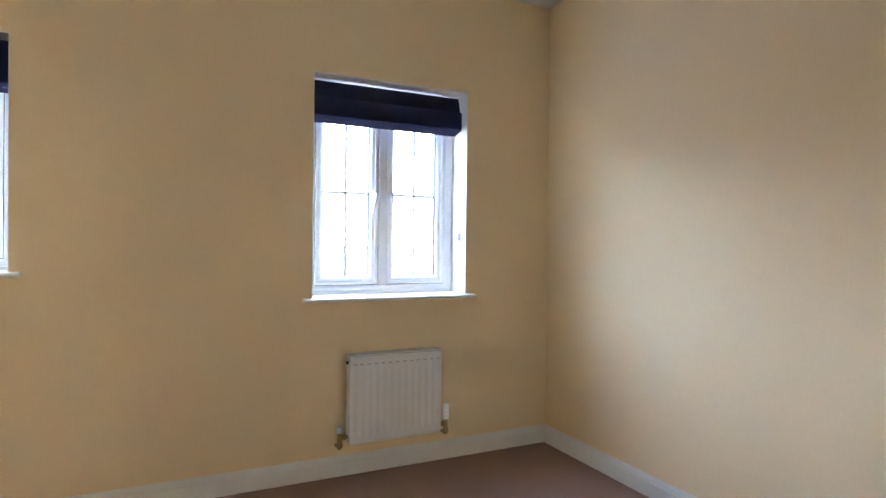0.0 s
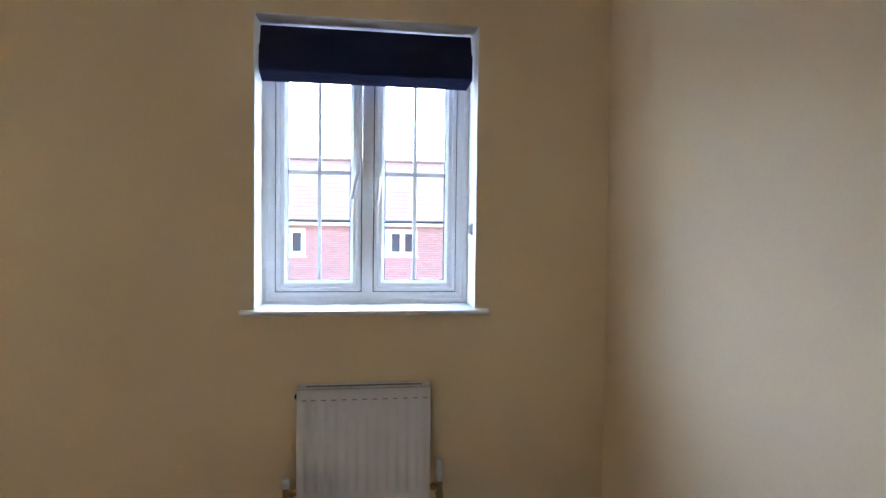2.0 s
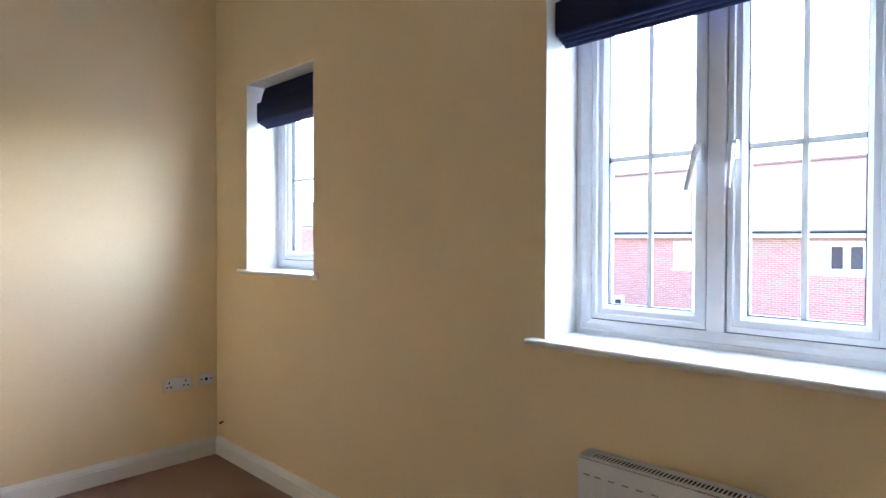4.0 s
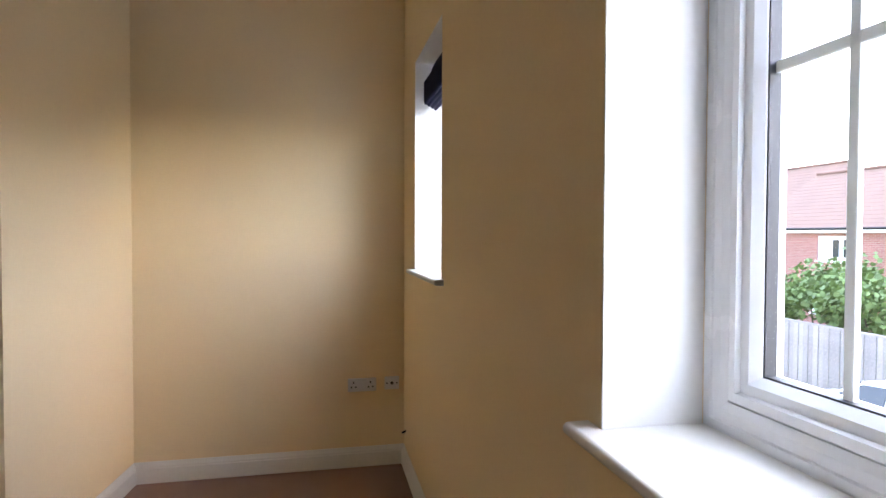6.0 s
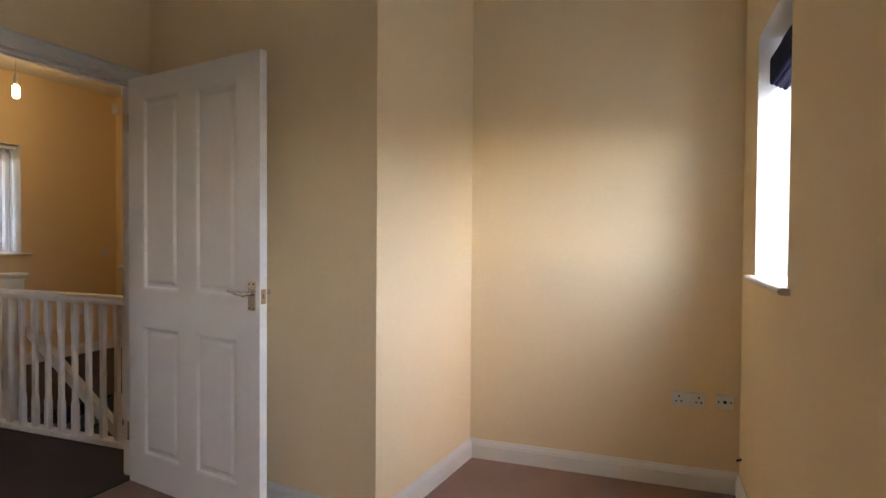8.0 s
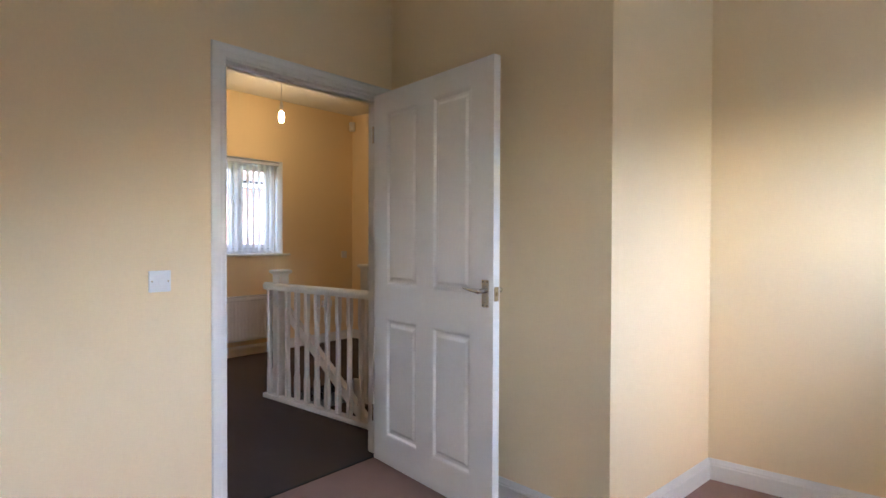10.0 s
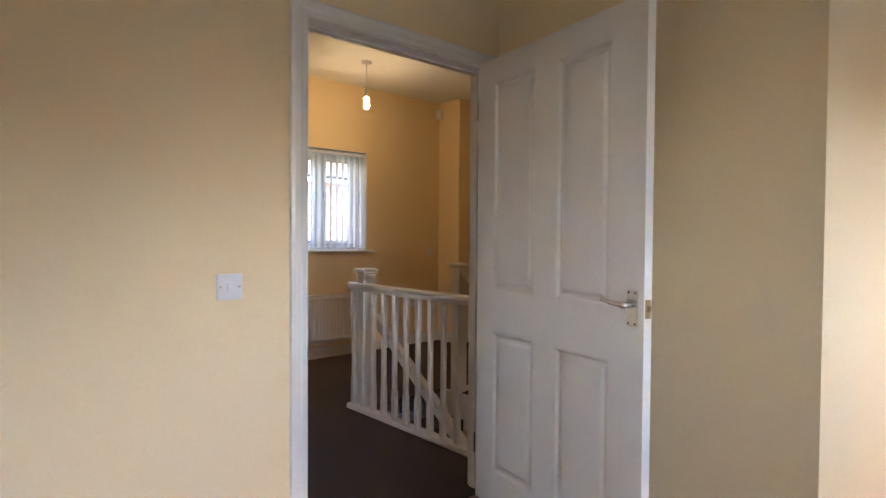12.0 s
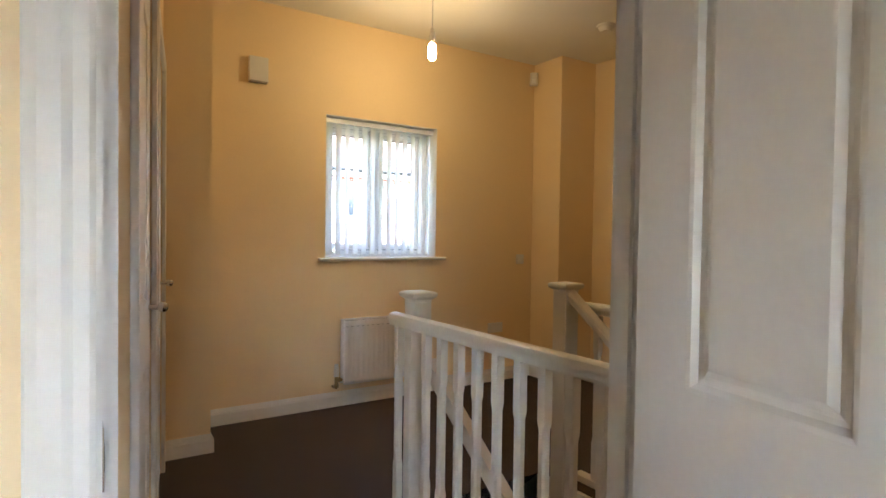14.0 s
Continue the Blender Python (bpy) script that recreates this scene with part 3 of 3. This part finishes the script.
setting("wall_landing_nib", B(XW, -1.6, YL, -5.53, -2.7, HL), WALL, "cream wall nib in the landing corner", "wall")
setting("wall_landing_pier", B(1.13, 2.4, YL, -5.42, -2.7, HL), WALL, "cream landing pier beside a door", "wall")
setting("wall_below", B(XW, 2.4, YT, YD, -2.7, -0.25), WALL, "cream wall below the landing", "wall")
setting("floor_below", B(XW, 2.4, YL, YT, -2.8, -2.7), CARPET2, "dark carpet at the foot of the stairs", "floor")
baseboard((1.13, YL), (-1.6, YL), (0, 1))
baseboard((-1.6, YL), (-1.6, -5.53), (1, 0))
baseboard((1.13, YL), (1.13, -5.42 + 0.016), (-1, 0))
baseboard((1.13, -5.42), (1.365, -5.42), (0, 1))
baseboard((XW, -5.53), (-1.6, -5.53), (0, 1))
baseboard((XW, -5.53), (XW, YT), (1, 0))
baseboard((DOOR[1] + 0.07, YT), (2.4, YT), (0, -1))
baseboard((XB + 0.03, YT), (DOOR[0] - 0.07, YT), (0, -1))
setting("trim", B(XA - 0.02, XB + 0.02, YS - 0.03, YS, -0.25, -0.004), GLOSS, "white stair nosing trim", "trim")
bm = bmesh.new()
box(bm, XB - 0.02, XB, YS, YT, -0.27, -0.004)
box(bm, XA, XA + 0.02, YS, YT, -0.27, -0.004)
setting("apron_lining", bm, GLOSS, "white lining round the stair opening", "trim")

# side wall of the landing, a little out of square, with two closed doors
EW = pose(1.37, -5.42, 0, 0, 0, 80.8)
LD = [(0.17, 0.95), (1.16, 1.94)]
side = setting("wall_landing_side", wall_x(0, 2.25, -0.10, 0, -2.7, HL, [(a, b, -0.02, 2.0) for a, b in LD]), WALL, "cream landing wall with two white doors", "wall")
side.matrix_basis = EW
setting("wall_landing_return", B(1.73, 2.4, -3.30, -3.20, -2.7, HL), WALL, "cream return wall beside the doorway", "wall")
for a, b in LD:
    bm = bmesh.new()
    box(bm, a - 0.06, a + 0.004, 0, 0.018, 0, 2.055, bev=0.004)
    box(bm, b - 0.004, b + 0.06, 0, 0.018, 0, 2.055, bev=0.004)
    box(bm, a + 0.0045, b - 0.0045, 0, 0.017, 1.993, 2.054, bev=0.004)
    setting("architrave", bm, GLOSS, "white architrave round a closed landing door", "door frame").matrix_basis = EW
    d2 = panel_door(b - a - 0.006, 1.985, [(*c, *r) for c in ((0.11, 0.34), (0.43, 0.66)) for r in ((0.16, 0.79), (0.97, 1.86))], EW @ pose(b - 0.003, -0.022, 0.008, 0, 0, 180), "white four-panel landing door, closed")
    kn = part("door_knob", ball(rod(bmesh.new(), (0.71, -0.018, 0.95), (0.71, -0.055, 0.95), 0.009), (0.71, -0.060, 0.95), 0.018), CHROME, d2, "small chrome door knob", smooth=True, local=True)
    for z in (0.22, 0.98, 1.70):
        part("hinge", rod(bmesh.new(), (-0.004, -0.020, z), (-0.004, -0.020, z + 0.09), 0.006), CHROME, d2, "steel butt hinge", smooth=True, local=True)

# ---- landing window and blind ----
LY = YL - 0.15
bm = bmesh.new()
x0, x1, z0, z1 = W3
box(bm, x0, x0 + 0.004, LY, YL - 0.0005, z0, z1)
box(bm, x1 - 0.004, x1, LY, YL - 0.0005, z0, z1)
box(bm, x0 + 0.004, x1 - 0.004, LY, YL - 0.0005, z1 - 0.004, z1)
setting("trim", bm, REVEAL, "white plastered window reveal", "window reveal")
casement("window_3", W3, LY, 2, face=1, bars=False)
sill_board(W3[0] - 0.075, W3[1] + 0.05, LY, YL + 0.035, W3[2] + 0.002, sign=1)
vb = thing("vertical_blind", (x0 + x1) / 2, YL - 0.06, z0, "white vertical blind with slats turned half open", "blind")
part("headrail", B(x0 + 0.008, x1 - 0.008, YL - 0.085, YL - 0.045, z1 - 0.045, z1 - 0.012, bev=0.004), UPVC, vb)
n = 13
vane = None
for i in range(n):
    x = x0 + 0.05 + (x1 - x0 - 0.10) * i / (n - 1)
    if vane is None:
        bm = bmesh.new()
        w = 0.042
        pts = [(-w, 0.004), (-w / 2, 0.0), (0, -0.0015), (w / 2, 0.0), (w, 0.004), (w, 0.0047), (w / 2, 0.0007), (0, -0.0008), (-w / 2, 0.0007), (-w, 0.0047)]
        prism(pts, "z", z0 + 0.025, z1 - 0.046, bm)
        ob = part("slat", bm, VANE, vb, local=True)
        vane = ob.data
    else:
        ob = new("slat", vane)
        ob.parent = vb
    turn = 40 + random.uniform(-6, 6)
    ob.matrix_parent_inverse = vb.matrix_basis.inverted()
    ob.matrix_basis = pose(x, YL - 0.064, 0, 0, 0, turn)
    bt = part("bottom_weight", B(x - 0.02, x + 0.02, YL - 0.066, YL - 0.062, z0 + 0.018, z0 + 0.026), PLASTIC, vb)

radiator(-0.40, 0.190, 0.166, 0.617, YL, 1, "white ribbed panel radiator under the landing window", ribs=15)

# ---- balustrades and stairs ----
def baluster(bm, x, y, z0, z1, w=0.016):
    """A square spindle whose corners are chamfered along its middle."""
    prof = [(z0, 0.0), (z0 + (z1 - z0) * 0.22, 0.0), (z0 + (z1 - z0) * 0.25, 0.007), (z1 - (z1 - z0) * 0.25, 0.007), (z1 - (z1 - z0) * 0.22, 0.0), (z1, 0.0)]
    rings = []
    for z, c in prof:
        c = c + 0.0008
        a = w
        rings.append([bm.verts.new((x + u, y + v, z)) for u, v in ((a, -a + c), (a, a - c), (a - c, a), (-a + c, a), (-a, a - c), (-a, -a + c), (-a + c, -a), (a - c, -a))])
    for r0, r1 in zip(rings, rings[1:]):
        for i in range(8):
            bm.faces.new((r0[i], r0[(i + 1) % 8], r1[(i + 1) % 8], r1[i]))
    bm.faces.new(rings[0][::-1])
    bm.faces.new(rings[-1])
    return bm


RAIL = [(-0.026, 0.0), (-0.026, 0.012), (-0.031, 0.020), (-0.031, 0.036), (-0.024, 0.048), (-0.010, 0.054), (0.010, 0.054), (0.024, 0.048), (0.031, 0.036), (0.031, 0.020), (0.026, 0.012), (0.026, 0.0)]


def rail_between(p, q):
    p, q = Vector(p), Vector(q)
    d = (q - p)
    side = Vector((d.y, -d.x, 0)).normalized()
    bm = bmesh.new()
    lo = [bm.verts.new(p + side * u + Vector((0, 0, v))) for u, v in RAIL]
    hi = [bm.verts.new(q + side * u + Vector((0, 0, v))) for u, v in RAIL]
    for i in range(len(RAIL)):
        j = (i + 1) % len(RAIL)
        bm.faces.new((lo[i], lo[j], hi[j], hi[i]))
    bm.faces.new(lo)
    bm.faces.new(hi[::-1])
    bmesh.ops.recalc_face_normals(bm, faces=bm.faces[:])
    return bm


def newel(x, y, z0, z1, owner):
    h = 0.043
    p = part("newel_post", B(x - h, x + h, y - h, y + h, z0, z1 - 0.045, bev=0.003), GLOSS, owner)
    bm = prism([(x - h * u, y - h * u) if k == 0 else (x + h * u, y - h * u) if k == 1 else (x + h * u, y + h * u) if k == 2 else (x - h * u, y + h * u) for k, u in ((0, 1.0), (1, 1.0), (2, 1.0), (3, 1.0))], "z", z1 - 0.0455, z1 - 0.03)
    rows = [(z1 - 0.035, 1.05), (z1 - 0.022, 1.42), (z1 - 0.010, 1.45), (z1 - 0.004, 1.36), (z1, 1.1)]
    rings = [[bm.verts.new((x + sx * h * u, y + sy * h * u, z)) for sx, sy in ((-1, -1), (1, -1), (1, 1), (-1, 1))] for z, u in rows]
    for a, b in zip(rings, rings[1:]):
        for i in range(4):
            bm.faces.new((a[i], a[(i + 1) % 4], b[(i + 1) % 4], b[i]))
    bm.faces.new(rings[-1])
    part("newel_cap", bm, GLOSS, p)


RX = 0.585
bal = thing("landing_balustrade", RX, (YS + YT) / 2, 0, "white painted balustrade with chamfered spindles along the landing", "balustrade", "white balustrades")
part("handrail", rail_between((RX, -4.335, 0.815), (RX, YT, 0.815)), GLOSS, bal, smooth=True)
part("base_rail", B(RX - 0.033, RX + 0.033, -4.335, YT, 0.0, 0.034, bev=0.005), GLOSS, bal)
for i in range(12):
    y = -4.290 + i * 0.1135
    part("baluster", baluster(bmesh.new(), RX, y, 0.034, 0.817), GLOSS, bal)
newel(0.50, -4.275, 0.0, 0.962, bal)
newel(0.50, -3.02, -1.1, 0.80, bal)
# sloping rails beside the stairs
SL = 0.74
bal2 = thing("stair_balustrade", XA, YS, 0, "white painted stair balustrade with a sloping handrail", "balustrade", "white balustrades")
newel(XA - 0.01, -4.13, -0.25, 0.985, bal2)
part("handrail", rail_between((XA - 0.01, -4.09, 0.90), (XA - 0.01, -2.94, 0.90 - 1.15 * SL)), GLOSS, bal2, smooth=True)
part("guard_rail", rail_between((XA - 0.10, -4.12, 0.835), (XA - 0.10, YT, 0.835)), GLOSS, bal2, smooth=True)
part("base_rail", B(XA - 0.13, XA - 0.07, -4.12, YT, 0.0, 0.034, bev=0.005), GLOSS, bal2)
for i in range(10):
    part("baluster", baluster(bmesh.new(), XA - 0.10, -4.0 + i * 0.1135, 0.034, 0.837), GLOSS, bal2)
hr = thing("stair_handrail", XB - 0.06, YS, 0, "white sloping handrail descending with the stairs", "handrail")
bm = bmesh.new()
prism([(-4.235, 0.585), (-4.235, 0.665), (-2.94, 0.665 - 1.295 * SL), (-2.94, 0.585 - 1.295 * SL)], "x", 0.430, 0.475, bm)
part("rail", bm, GLOSS, hr)
stairs = thing("staircase", (XA + XB) / 2, YS, -1.1, "dark carpeted stairs going down beside the landing", "staircase", kind="structure")
for i in range(6):
    part("step", B(XA + 0.021, XB - 0.021, YS + 0.22 * i, YS + 0.22 * (i + 1) + 0.012, -2.69, -0.19 * (i + 1), bev=0.01), CARPET2, stairs)

# ---- landing fittings ----
pend = thing("pendant_light", -0.085, -5.12, HL, "bare lit bulb on a short flex from a ceiling rose", "ceiling light")
px, py = -0.085, -5.12
bm = rod(bmesh.new(), (px, py, HL - 0.026), (px, py, HL), 0.036, 0.046, 24)
part("ceiling_rose", bm, PLASTIC, pend, smooth=True)
part("flex", rod(bmesh.new(), (px, py, 2.47), (px, py, HL - 0.02), 0.0035, seg=8), PLASTIC, pend)
part("lamp_holder", rod(rod(bmesh.new(), (px, py, 2.425), (px, py, 2.475), 0.019, 0.010), (px, py, 2.385), (px, py, 2.425), 0.017, 0.019), PLASTIC, pend, smooth=True)
bm = rod(bmesh.new(), (px, py, 2.305), (px, py, 2.375), 0.026, 0.024)
ball(bm, (px, py, 2.305), 0.026)
bulb = part("bulb", bm, BULB, pend, "glowing warm bulb", smooth=True)
ld = bpy.data.lights.new("bulb_light", "POINT")
ld.energy, ld.color, ld.shadow_soft_size = 0.22, (1.0, 0.83, 0.42), 0.035
bl = new("bulb_light", ld)
bl.location = (px, py, 2.235)

ch = thing("door_chime", 0.767, YL, 2.17, "white plastic door chime box high on the wall", "door chime")
part("case", B(0.708, 0.827, YL, YL + 0.045, 2.172, 2.325, bev=0.006), PLASTIC, ch)
part("trim_strip", B(0.712, 0.823, YL + 0.004, YL + 0.047, 2.165, 2.1715), SHADE_TRIM_GREY, ch)
pir = thing("motion_sensor", -1.545, YL + 0.06, 2.50, "small white motion sensor in the wall corner", "sensor")
bm = prism([(-0.03, 0), (0.03, 0), (0.036, 0.02), (0.022, 0.045), (-0.022, 0.045), (-0.036, 0.02)], "z", 0, 0.105)
bmesh.ops.transform(bm, matrix=pose(-1.57, YL + 0.03, 2.50, 0, 0, -45) @ pose(0, 0.0, 0), verts=bm.verts[:])
part("case", bm, PLASTIC, pir)
bm = prism([(-0.02, 0.040), (0.02, 0.040), (0.016, 0.050), (-0.016, 0.050)], "z", 0.012, 0.05)
bmesh.ops.transform(bm, matrix=pose(-1.57, YL + 0.03, 2.50, 0, 0, -45), verts=bm.verts[:])
part("lens", bm, UPVC, pir)
sd = thing("smoke_alarm", -1.36, -4.87, HL, "round white smoke alarm on the ceiling", "smoke alarm")
part("base", rod(bmesh.new(), (-1.36, -4.87, HL - 0.015), (-1.36, -4.87, HL), 0.065, seg=28), PLASTIC, sd, smooth=True)
part("cover", rod(bmesh.new(), (-1.36, -4.87, HL - 0.045), (-1.36, -4.87, HL - 0.015), 0.040, 0.055, seg=28), PLASTIC, sd, smooth=True)
ls = thing("wall_socket", -1.205, YL, 0.40, "white plastic double socket on the landing wall", "socket")
part("faceplate", B(-1.28, -1.13, YL, YL + 0.010, 0.405, 0.487, bev=0.003), PLASTIC, ls)
switch(-1.505, -1.425, 0.975, 1.055, YL, 1, "white plastic light switch on the landing wall")

# ---- outside ----
GZ = -2.75
setting("ground", B(-600, 600, -600, 600, GZ - 1, GZ), GRASS, "grassy ground reaching the horizon", "ground")
# Unseen strip up to the house, added as a reflector for the upper walls.
setting("road", B(-60, 60, 0.4, 10.8, GZ, GZ + 0.012), BOUNCE_PAVING, "road and parking, made pale and widened unseen to bounce light indoors", "road")
bm = bmesh.new()
box(bm, -0.5, 3.95, YL - 0.32, 0.28, GZ, -2.80)
setting("plinth", bm, BRICK, "brick base of the house", "wall")


def house(x0, x1, yf, depth, eaves, rise, wins, m=None, label="red brick house with a red tiled roof"):
    """A two-storey house whose front faces -y in its own axes; wins: (x, z, width, height, lights)."""
    h = tagged(new("house"), label, "house")
    h.matrix_basis = m or Matrix()
    part("wall", wall_x(x0, x1, yf, yf + 0.3, GZ, eaves, [(x - w / 2, x + w / 2, z, z + ht) for x, z, w, ht, _ in wins]), BRICK, h, "red brick front wall", local=True)
    yb, ym = yf + depth, yf + depth / 2
    bm = bmesh.new()
    box(bm, x0, x0 + 0.3, yf + 0.3, yb, GZ, eaves)
    box(bm, x1 - 0.3, x1, yf + 0.3, yb, GZ, eaves)
    box(bm, x0, x1, yb - 0.3, yb, GZ, eaves)
    for a in (x0, x1 - 0.3):
        prism([(yf, eaves), (yb, eaves), (ym, eaves + rise - 0.15)], "x", a, a + 0.3, bm)
    part("side_wall", bm, BRICK, h, local=True)
    bm = bmesh.new()
    n = 16
    for s in (-1, 1):
        for i in range(n):
            a, b = i / n, (i + 1.25) / n
            ya, yc = ym + s * (depth / 2 + 0.35) * (1 - a), ym + s * (depth / 2 + 0.35) * (1 - min(b, 1))
            za, zc = eaves + rise * a + 0.05, eaves + rise * min(b, 1)
            prism([(ya, za - 0.05), (ya, za - 0.012), (yc, zc + 0.03), (yc, zc - 0.02)], "x", x0 - 0.15, x1 + 0.15, bm)
    roof = part("roof", bm, TILE, h, "red tiled pitched roof", local=True)
    part("ridge", rod(bmesh.new(), (x0 - 0.15, ym, eaves + rise + 0.03), (x1 + 0.15, ym, eaves + rise + 0.03), 0.11, seg=8), TILE, roof, local=True)
    part("fascia", B(x0 - 0.15, x1 + 0.15, yf - 0.36, yf + 0.02, eaves - 0.18, eaves + 0.0), FASCIA, h, "white fascia board", local=True)
    part("gutter", rod(bmesh.new(), (x0 - 0.15, yf - 0.41, eaves + 0.0), (x1 + 0.15, yf - 0.41, eaves + 0.0), 0.055, seg=8), DARK, h, "black gutter", local=True)
    part("downpipe", rod(bmesh.new(), (x1 - 0.35, yf - 0.06, GZ), (x1 - 0.35, yf - 0.06, eaves - 0.1), 0.04, seg=8), DARK, h, "black downpipe", local=True)
    for x, z, w, ht, k in wins:
        wn_ = part("window", mitred(bmesh.new(), x - w / 2, x + w / 2, yf + 0.05, yf + 0.12, z, z + ht, 0.07), FASCIA, h, "white casement window", local=True)
        part("sill", B(x - w / 2 - 0.06, x + w / 2 + 0.06, yf - 0.06, yf + 0.1, z - 0.07, z), FASCIA, wn_, local=True)
        for i in range(k):
            a, b = x - w / 2 + 0.07 + (w - 0.14) * i / k, x - w / 2 + 0.07 + (w - 0.14) * (i + 1) / k
            part("sash", mitred(bmesh.new(), a, b, yf + 0.055, yf + 0.115, z + 0.07, z + ht - 0.07, 0.10), FASCIA, wn_, local=True)
            part("pane", B(a + 0.05, b - 0.05, yf + 0.10, yf + 0.11, z + 0.1, z + ht - 0.1), ROOMDARK if i != 0 or k == 1 else CURTAIN, wn_, local=True)
    return h


E0 = 1.56
FW = [(x, 0.14, 1.78, 1.10, 3) for x in (4.1, -0.47, -5.07, -9.6, -13.9, -18.0)]
FW += [(x, -2.25, 1.15, 1.15, 2) for x in (0.9, -4.1, -8.6, -13.2, -18.6)]
house(-23.0, 6.7, 21.6, 8.5, E0, 2.95, FW, label="red brick terrace with white windows and red tiled roof")
house(-44.0, -26.0, 27.0, 8.5, 2.4, 3.4, [(-30.0, 0.8, 1.77, 1.2, 3), (-36.0, 0.8, 1.77, 1.2, 3)], label="further red brick house with a tiled roof")
house(-9.0, 12.0, 18.0, 8.5, 3.1, 3.3, [(x, z, 1.6, 1.2, 3) for x in (-6.0, -2.2, 1.6, 5.4, 9.0) for z in (1.6, -1.2)], m=pose(0, 0, 0, 0, 0, 180), label="red brick house behind, with rows of windows")

# fence, shrubs and car across the road
fence = thing("fence", -8, 11.6, GZ, "weathered grey close-boarded timber fence", "fence")
slat = None
for i in range(150):
    x = -22 + i * 0.152
    if slat is None:
        slat = part("board", B(-0.073, 0.073, -0.012, 0.012, 0.05, 1.75, bev=0.003, seg=1), FENCE, fence, local=True).data
        ob = fence.children[0]
    else:
        ob = new("board", slat)
        ob.parent = fence
    ob.matrix_basis = pose(x + 8, (i % 2) * 0.016, 0, 0, 0, 0)
part("top_rail", B(-14.2, 8.9, -0.02, 0.05, 1.75, 1.80), FENCE, fence, local=True)


def shrub(x, y, h, r, seed):
    rng = random.Random(seed)
    s = thing("shrub", x, y, GZ, "leafy green garden shrub behind the fence", "shrub", "garden shrubs")
    bm = bmesh.new()
    limbs = []
    for i in range(7):
        a = rng.uniform(0, 6.28)
        tip = (x + r * 0.7 * math.cos(a), y + r * 0.7 * math.sin(a), GZ + h * rng.uniform(0.55, 0.95))
        rod(bm, (x, y, GZ), tip, 0.05, 0.012, 6)
        limbs.append(tip)
    part("trunk", bm, BARK, s)
    verts, faces = [], []
    for i in range(2600):
        cx, cy, cz = limbs[i % 7]
        k = rng.uniform(0.2, 1) * r * 0.55
        d = Vector((rng.gauss(0, 1), rng.gauss(0, 1), rng.gauss(0, 0.8))).normalized() * k
        c = Vector((cx, cy, cz)) + d
        if c.z < GZ + 0.2:
            c.z = GZ + 0.2 + rng.random()
        u = Vector((rng.gauss(0, 1), rng.gauss(0, 1), rng.gauss(0, 1))).normalized() * rng.uniform(0.05, 0.10)
        w = u.orthogonal() * 0.6
        j = len(verts)
        verts += [c - u, c + w, c + u, c - w]
        faces.append((j, j + 1, j + 2, j + 3))
    me = bpy.data.meshes.new("crown")
    me.from_pydata([tuple(v) for v in verts], [], faces)
    me.materials.append(LEAF)
    ob = new("crown", me)
    ob.parent = s
    ob.matrix_parent_inverse = s.matrix_basis.inverted()


shrub(-10.8, 13.6, 3.3, 1.5, 3)
shrub(-8.6, 13.2, 2.7, 1.4, 5)
shrub(-6.4, 13.4, 2.5, 1.3, 7)
shrub(-12.9, 13.4, 2.4, 1.2, 9)


def car(m):
    c = tagged(new("car"), "white hatchback parked along the road", "car")
    c.matrix_basis = m
    body = [(-2.05, 0.32), (2.02, 0.32), (2.08, 0.55), (1.98, 0.80), (1.15, 0.95), (-1.95, 0.98), (-2.08, 0.75)]
    cab = [(1.15, 0.94), (0.35, 1.40), (-0.1, 1.47), (-1.2, 1.46), (-1.95, 0.97)]
    bm = prism(body, "y", -0.86, 0.86)
    bmesh.ops.bevel(bm, geom=bm.edges[:], offset=0.07, segments=3, affect="EDGES", profile=0.6)
    part("body", bm, CARW, c, smooth=True, local=True)
    bm = prism(cab, "y", -0.78, 0.78)
    for v in bm.verts:
        if v.co.z > 1.2:
            v.co.y *= 0.80
    bmesh.ops.bevel(bm, geom=bm.edges[:], offset=0.05, segments=3, affect="EDGES", profile=0.6)
    part("cabin", bm, CARW, c, smooth=True, local=True)
    for s in (-1, 1):
        for pts in ([(0.92, 1.0), (0.33, 1.34), (-0.15, 1.39), (-0.15, 1.0)], [(-0.22, 1.0), (-0.22, 1.39), (-1.1, 1.38), (-1.62, 1.02)]):
            bm = prism(pts, "y", -0.006, 0.006)
            for v in bm.verts:
                v.co.y += s * (0.79 - 0.155 * max(0, (v.co.z - 0.96)) / 0.5 + 0.004)
            part("side_window", bm, ROOMDARK, c, "dark side window", local=True)
        for x in (-1.25, 1.3):
            w = part("wheel", rod(bmesh.new(), (x, s * 0.68, 0.31), (x, s * 0.88, 0.31), 0.31, seg=24), TYRE, c, "black tyre", smooth=True, local=True)
            part("rim", rod(bmesh.new(), (x, s * 0.87, 0.31), (x, s * 0.89, 0.31), 0.2, seg=20), CHROME, w, local=True)
    bm = prism([(1.10, 0.965), (0.42, 1.355), (0.45, 1.375), (1.14, 0.985)], "y", -0.62, 0.62)
    part("windscreen", bm, ROOMDARK, c, "dark windscreen", local=True)


car(pose(-4.9, 9.6, GZ + 0.012, 0, 0, 176))
